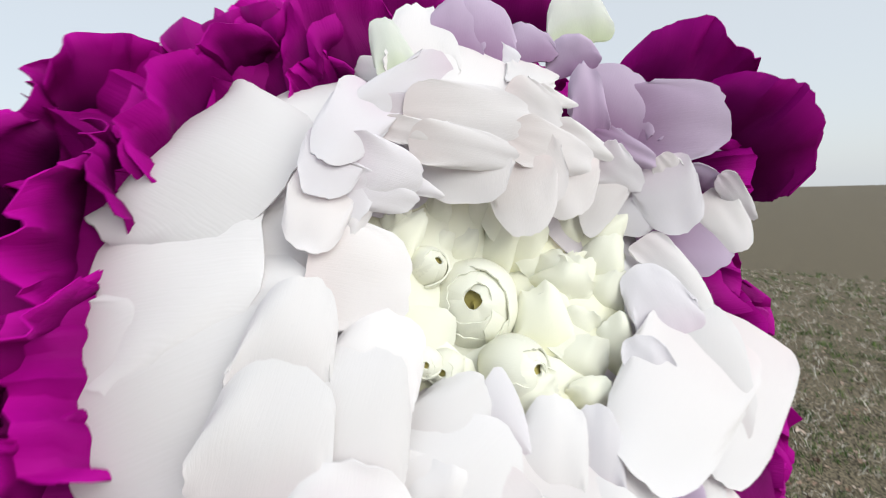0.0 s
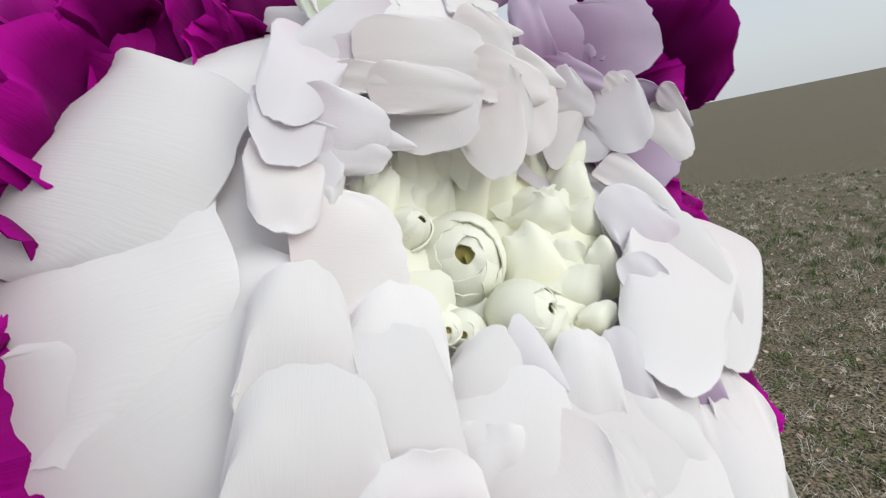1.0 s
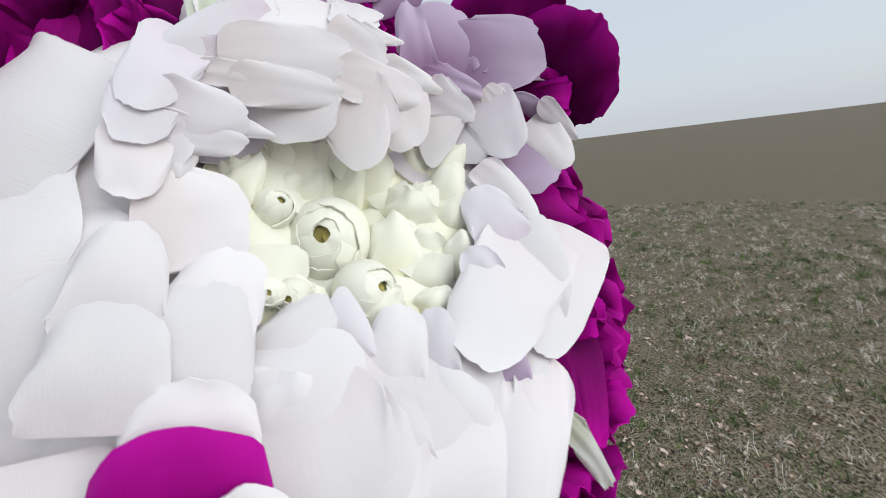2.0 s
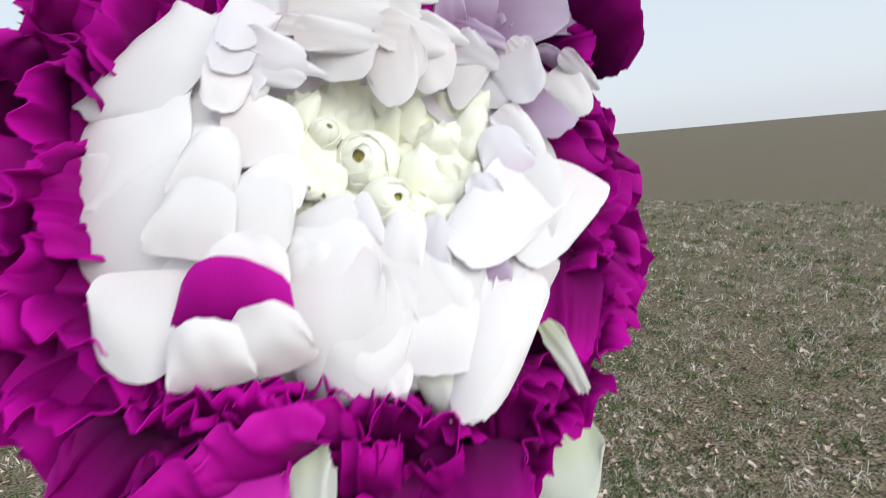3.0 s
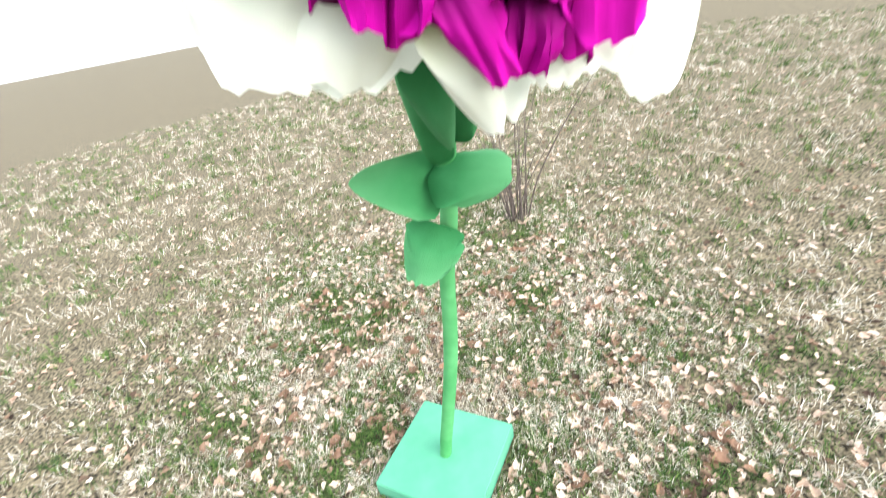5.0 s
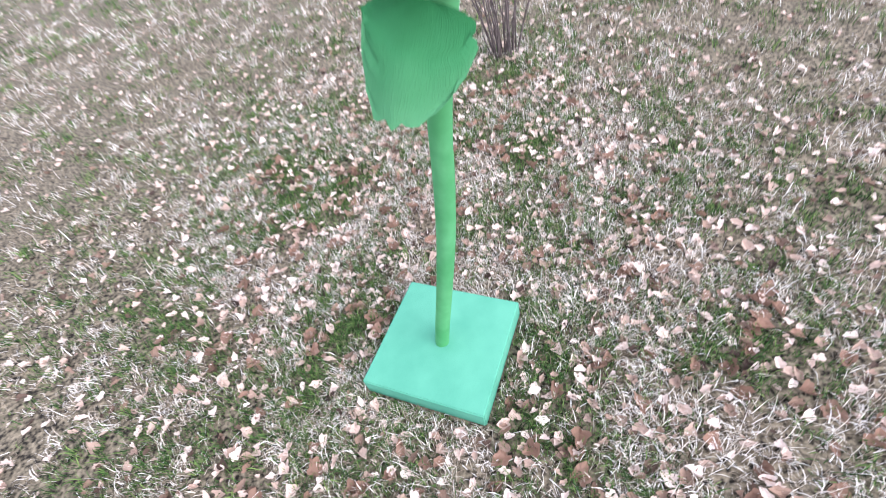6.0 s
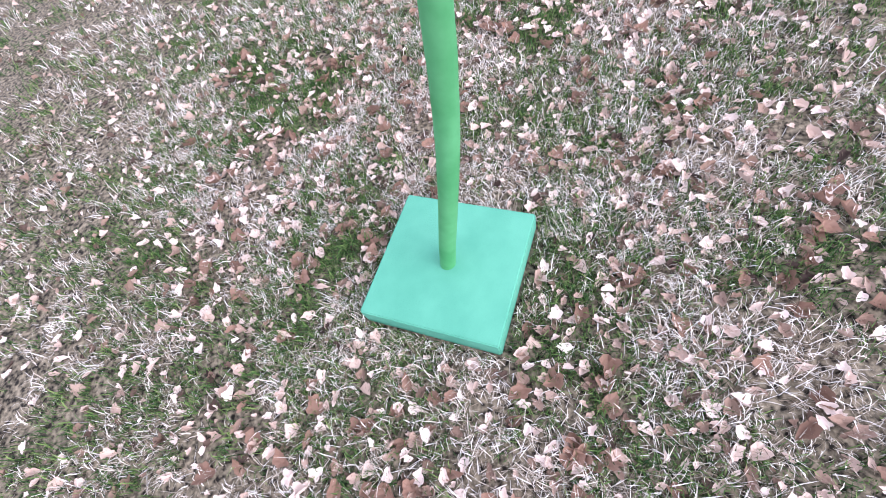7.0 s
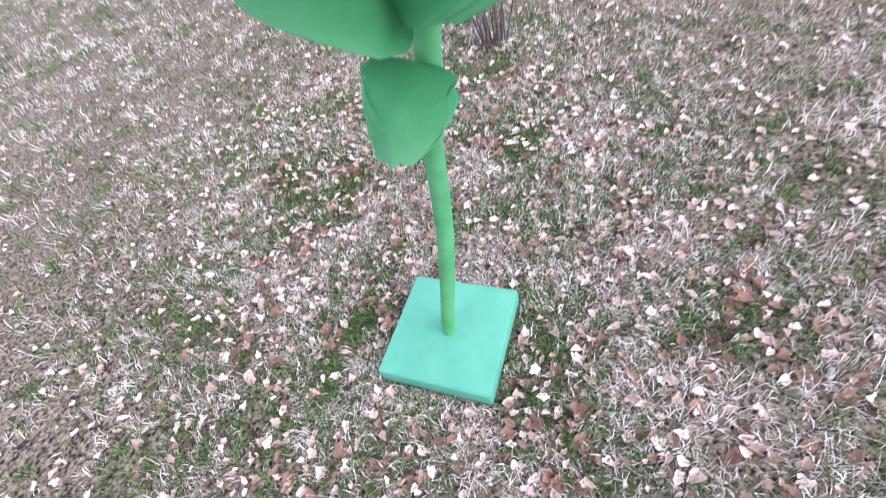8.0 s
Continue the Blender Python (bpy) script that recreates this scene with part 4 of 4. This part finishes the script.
petal(M_MAGENTA, (0.131, -0.616, 1.436), (0.138, -0.654, 1.461), 0.042, 0, 0.2, 0.2, 0.008, 0.1, 0.62, 198.7, root=0.8, face=(0.10, -0.97, 0.21), frill=0.0128, rows=23, cols=29)
petal(M_MAGENTA, (0.164, -0.620, 1.394), (0.163, -0.658, 1.429), 0.048, 0, 0.2, 0.2, 0.008, 0.1, 0.62, 200.4, root=0.8, face=(0.09, -0.97, 0.23), frill=0.0128, rows=23, cols=29)
petal(M_MAGENTA, (0.198, -0.614, 1.364), (0.200, -0.654, 1.408), 0.051, 0, 0.2, 0.2, 0.008, 0.1, 0.62, 202.1, root=0.8, face=(0.07, -0.97, 0.24), frill=0.0128, rows=23, cols=29)
petal(M_MAGENTA, (0.249, -0.597, 1.345), (0.239, -0.642, 1.391), 0.055, 0, 0.2, 0.2, 0.008, 0.1, 0.62, 203.8, root=0.8, face=(0.06, -0.97, 0.23), frill=0.0128, rows=23, cols=29)
petal(M_MAGENTA, (0.283, -0.581, 1.358), (0.277, -0.626, 1.400), 0.053, 0, 0.2, 0.2, 0.008, 0.1, 0.62, 205.5, root=0.8, face=(0.06, -0.98, 0.21), frill=0.0128, rows=23, cols=29)
petal(M_GUARD, (0.281, -0.602, 1.462), (0.308, -0.615, 1.405), 0.016, 0.1, 0.2, 0, 0.004, 0.1, 0.62, 207.2, root=0.55, face=(0.04, -0.98, 0.21))

# rolled cream buds of the heart
bud((0.165, -0.522, 1.583), (-0.150, -0.898, 0.317), 0.0275, 0.24, 1, 2089, None, 7, 0.8)
bud((0.177, -0.564, 1.556), (0.440, -0.804, 0.276), 0.0185, 0.22, 1, 2106, None, 6, 1.5)
bud((0.135, -0.534, 1.610), (0.618, -0.948, 0.448), 0.0117, 0.16, 1.25, 2123, None, 4, 2)
bud((0.138, -0.576, 1.567), (-0.234, -0.864, 0.077), 0.0094, 0.3, 1, 2140, None, 3, 0)
bud((0.128, -0.583, 1.573), (-0.085, -0.945, 0.169), 0.0074, 0.35, 1, 2157, None, 3, 0)

# cream petals round the buds
petal(M_CREAM, (0.203, -0.553, 1.555), (0.207, -0.531, 1.595), 0.038, 0.18, 0.5, 0, 0.004, 0.12, 0.6, 217.4, root=0.6, face=(-0.16, -0.92, 0.36))
petal(M_CREAM, (0.222, -0.542, 1.557), (0.227, -0.543, 1.584), 0.031, 0.18, 0.5, 0, 0.004, 0.12, 0.6, 219.1, root=0.6, face=(-0.16, -0.92, 0.36))
petal(M_CREAM, (0.186, -0.502, 1.598), (0.208, -0.517, 1.637), 0.044, 0.18, 0.5, 0, 0.004, 0.12, 0.6, 220.8, root=0.6, face=(-0.14, -0.92, 0.37))
petal(M_CREAM, (0.164, -0.497, 1.614), (0.170, -0.515, 1.647), 0.032, 0.18, 0.5, 0, 0.004, 0.12, 0.6, 222.5, root=0.6, face=(-0.15, -0.92, 0.36))
petal(M_CREAM, (0.141, -0.507, 1.623), (0.144, -0.523, 1.650), 0.025, 0.18, 0.5, 0, 0.004, 0.12, 0.6, 224.2, root=0.6, face=(-0.16, -0.93, 0.34))
petal(M_CREAM, (0.119, -0.523, 1.616), (0.119, -0.537, 1.643), 0.020, 0.18, 0.5, 0, 0.004, 0.12, 0.6, 225.9, root=0.6, face=(-0.16, -0.93, 0.33))
petal(M_CREAM, (0.128, -0.522, 1.601), (0.153, -0.522, 1.630), 0.022, 0.18, 0.5, 0, 0.004, 0.12, 0.6, 227.6, root=0.6, face=(-0.16, -0.92, 0.35))
petal(M_CREAM, (0.214, -0.528, 1.568), (0.235, -0.530, 1.612), 0.032, 0.18, 0.5, 0, 0.004, 0.12, 0.6, 229.3, root=0.6, face=(-0.15, -0.92, 0.36))
petal(M_CREAM, (0.242, -0.527, 1.579), (0.263, -0.521, 1.625), 0.034, 0.18, 0.5, 0, 0.004, 0.12, 0.6, 231.0, root=0.6, face=(-0.16, -0.92, 0.35))
petal(M_CREAM, (0.166, -0.580, 1.541), (0.194, -0.578, 1.555), 0.023, 0.18, 0.5, 0, 0.004, 0.12, 0.6, 232.7, root=0.6, face=(-0.20, -0.91, 0.37))
petal(M_CREAM, (0.123, -0.575, 1.567), (0.151, -0.568, 1.567), 0.013, 0.18, 0.5, 0, 0.004, 0.12, 0.6, 234.4, root=0.6, face=(-0.18, -0.92, 0.36))
petal(M_CREAM, (0.211, -0.558, 1.539), (0.232, -0.556, 1.568), 0.033, 0.18, 0.5, 0, 0.004, 0.12, 0.6, 236.1, root=0.6, face=(-0.12, -0.95, 0.31))
petal(M_CREAM, (0.242, -0.532, 1.571), (0.258, -0.535, 1.602), 0.034, 0.18, 0.5, 0, 0.004, 0.12, 0.6, 237.8, root=0.6, face=(-0.10, -0.95, 0.30))
petal(M_CREAM, (0.242, -0.514, 1.601), (0.275, -0.511, 1.640), 0.025, 0.18, 0.5, 0, 0.004, 0.12, 0.6, 239.5, root=0.6, face=(-0.10, -0.95, 0.31))
petal(M_CREAM, (0.230, -0.506, 1.608), (0.236, -0.513, 1.637), 0.027, 0.18, 0.5, 0, 0.004, 0.12, 0.6, 241.2, root=0.6, face=(-0.08, -0.95, 0.31))
petal(M_CREAM, (0.243, -0.555, 1.543), (0.249, -0.547, 1.578), 0.029, 0.18, 0.5, 0, 0.004, 0.12, 0.6, 242.9, root=0.6, face=(-0.12, -0.95, 0.30))
petal(M_CREAM, (0.177, -0.568, 1.546), (0.198, -0.577, 1.554), 0.022, 0.18, 0.5, 0, 0.004, 0.12, 0.6, 244.6, root=0.6, face=(-0.13, -0.94, 0.31))
petal(M_CREAM, (0.207, -0.575, 1.537), (0.227, -0.575, 1.550), 0.020, 0.18, 0.5, 0, 0.004, 0.12, 0.6, 246.3, root=0.6, face=(-0.14, -0.94, 0.31))
petal(M_CREAM, (0.208, -0.542, 1.559), (0.210, -0.537, 1.592), 0.038, 0.18, 0.5, 0, 0.004, 0.12, 0.6, 248.0, root=0.6, face=(-0.09, -0.95, 0.31))
petal(M_CREAM, (0.206, -0.511, 1.590), (0.226, -0.532, 1.608), 0.029, 0.18, 0.5, 0, 0.004, 0.12, 0.6, 249.7, root=0.6, face=(-0.08, -0.95, 0.31))
petal(M_CREAM, (0.212, -0.528, 1.580), (0.230, -0.536, 1.608), 0.038, 0.18, 0.5, 0, 0.004, 0.12, 0.6, 251.4, root=0.6, face=(-0.16, -0.92, 0.35))
petal(M_CREAM, (0.143, -0.510, 1.603), (0.170, -0.518, 1.630), 0.026, 0.18, 0.5, 0, 0.004, 0.12, 0.6, 253.1, root=0.6, face=(-0.15, -0.92, 0.36))
petal(M_CREAM, (0.111, -0.538, 1.611), (0.135, -0.533, 1.643), 0.023, 0.18, 0.5, 0, 0.004, 0.12, 0.6, 254.8, root=0.6, face=(-0.16, -0.93, 0.32))
petal(M_CREAM, (0.174, -0.501, 1.594), (0.193, -0.518, 1.632), 0.031, 0.18, 0.5, 0, 0.004, 0.12, 0.6, 256.5, root=0.6, face=(-0.14, -0.92, 0.37))

# green sepals and leaves
petal(M_LEAF, (0.129, -0.290, 1.127), (0.085, -0.420, 1.324), 0.047, 0.05, 0.3, 0, 0.004, 0.02, 0.6, 258.2, face=(-0.08, -0.97, 0.21), name="sepal", root=0.6, rows=24, cols=17, sharp=2.5, fold=0.0)
petal(M_LEAF, (0.108, -0.410, 1.301), (0.136, -0.345, 1.164), 0.068, 0.1, 0.3, 0, 0.004, 0.02, 0.5, 259.9, face=(-0.11, -0.97, 0.20), name="sepal", root=0.6, rows=24, cols=17, sharp=1.5, fold=0.0)
petal(M_LEAF, (0.145, -0.300, 1.163), (0.199, -0.400, 1.309), 0.057, 0.05, 0.3, 0, 0.004, 0.02, 0.6, 261.6, face=(-0.18, -0.96, 0.19), name="sepal", root=0.5, rows=24, cols=17, sharp=1.5, fold=0.0)
petal(M_LEAF, (0.124, -0.235, 1.068), (-0.032, -0.270, 1.123), 0.119, 0.05, 0.15, 0.12, 0.004, 0.02, 0.42, 263.3, face=(0.01, -0.95, 0.31), name="leaf", root=0.45, rows=24, cols=17, sharp=1.7, fold=0.12)
petal(M_LEAF, (0.099, -0.258, 1.091), (0.226, -0.327, 1.117), 0.099, 0.08, 0.3, -0.05, 0.006, 0.05, 0.5, 7.7, face=(0.041, -0.935, 0.850), name="leaf", root=0.4, rows=24, cols=17, sharp=3.0, fold=-0.1)
petal(M_LEAF, (0.106, -0.205, 0.985), (0.047, -0.250, 0.889), 0.116, 0.1, 0.25, 0.05, 0.010, 0.14, 0.45, 265.0, face=(-0.04, -0.87, 0.99), name="leaf", root=0.5, rows=30, cols=25, sharp=2.1, fold=0.0)
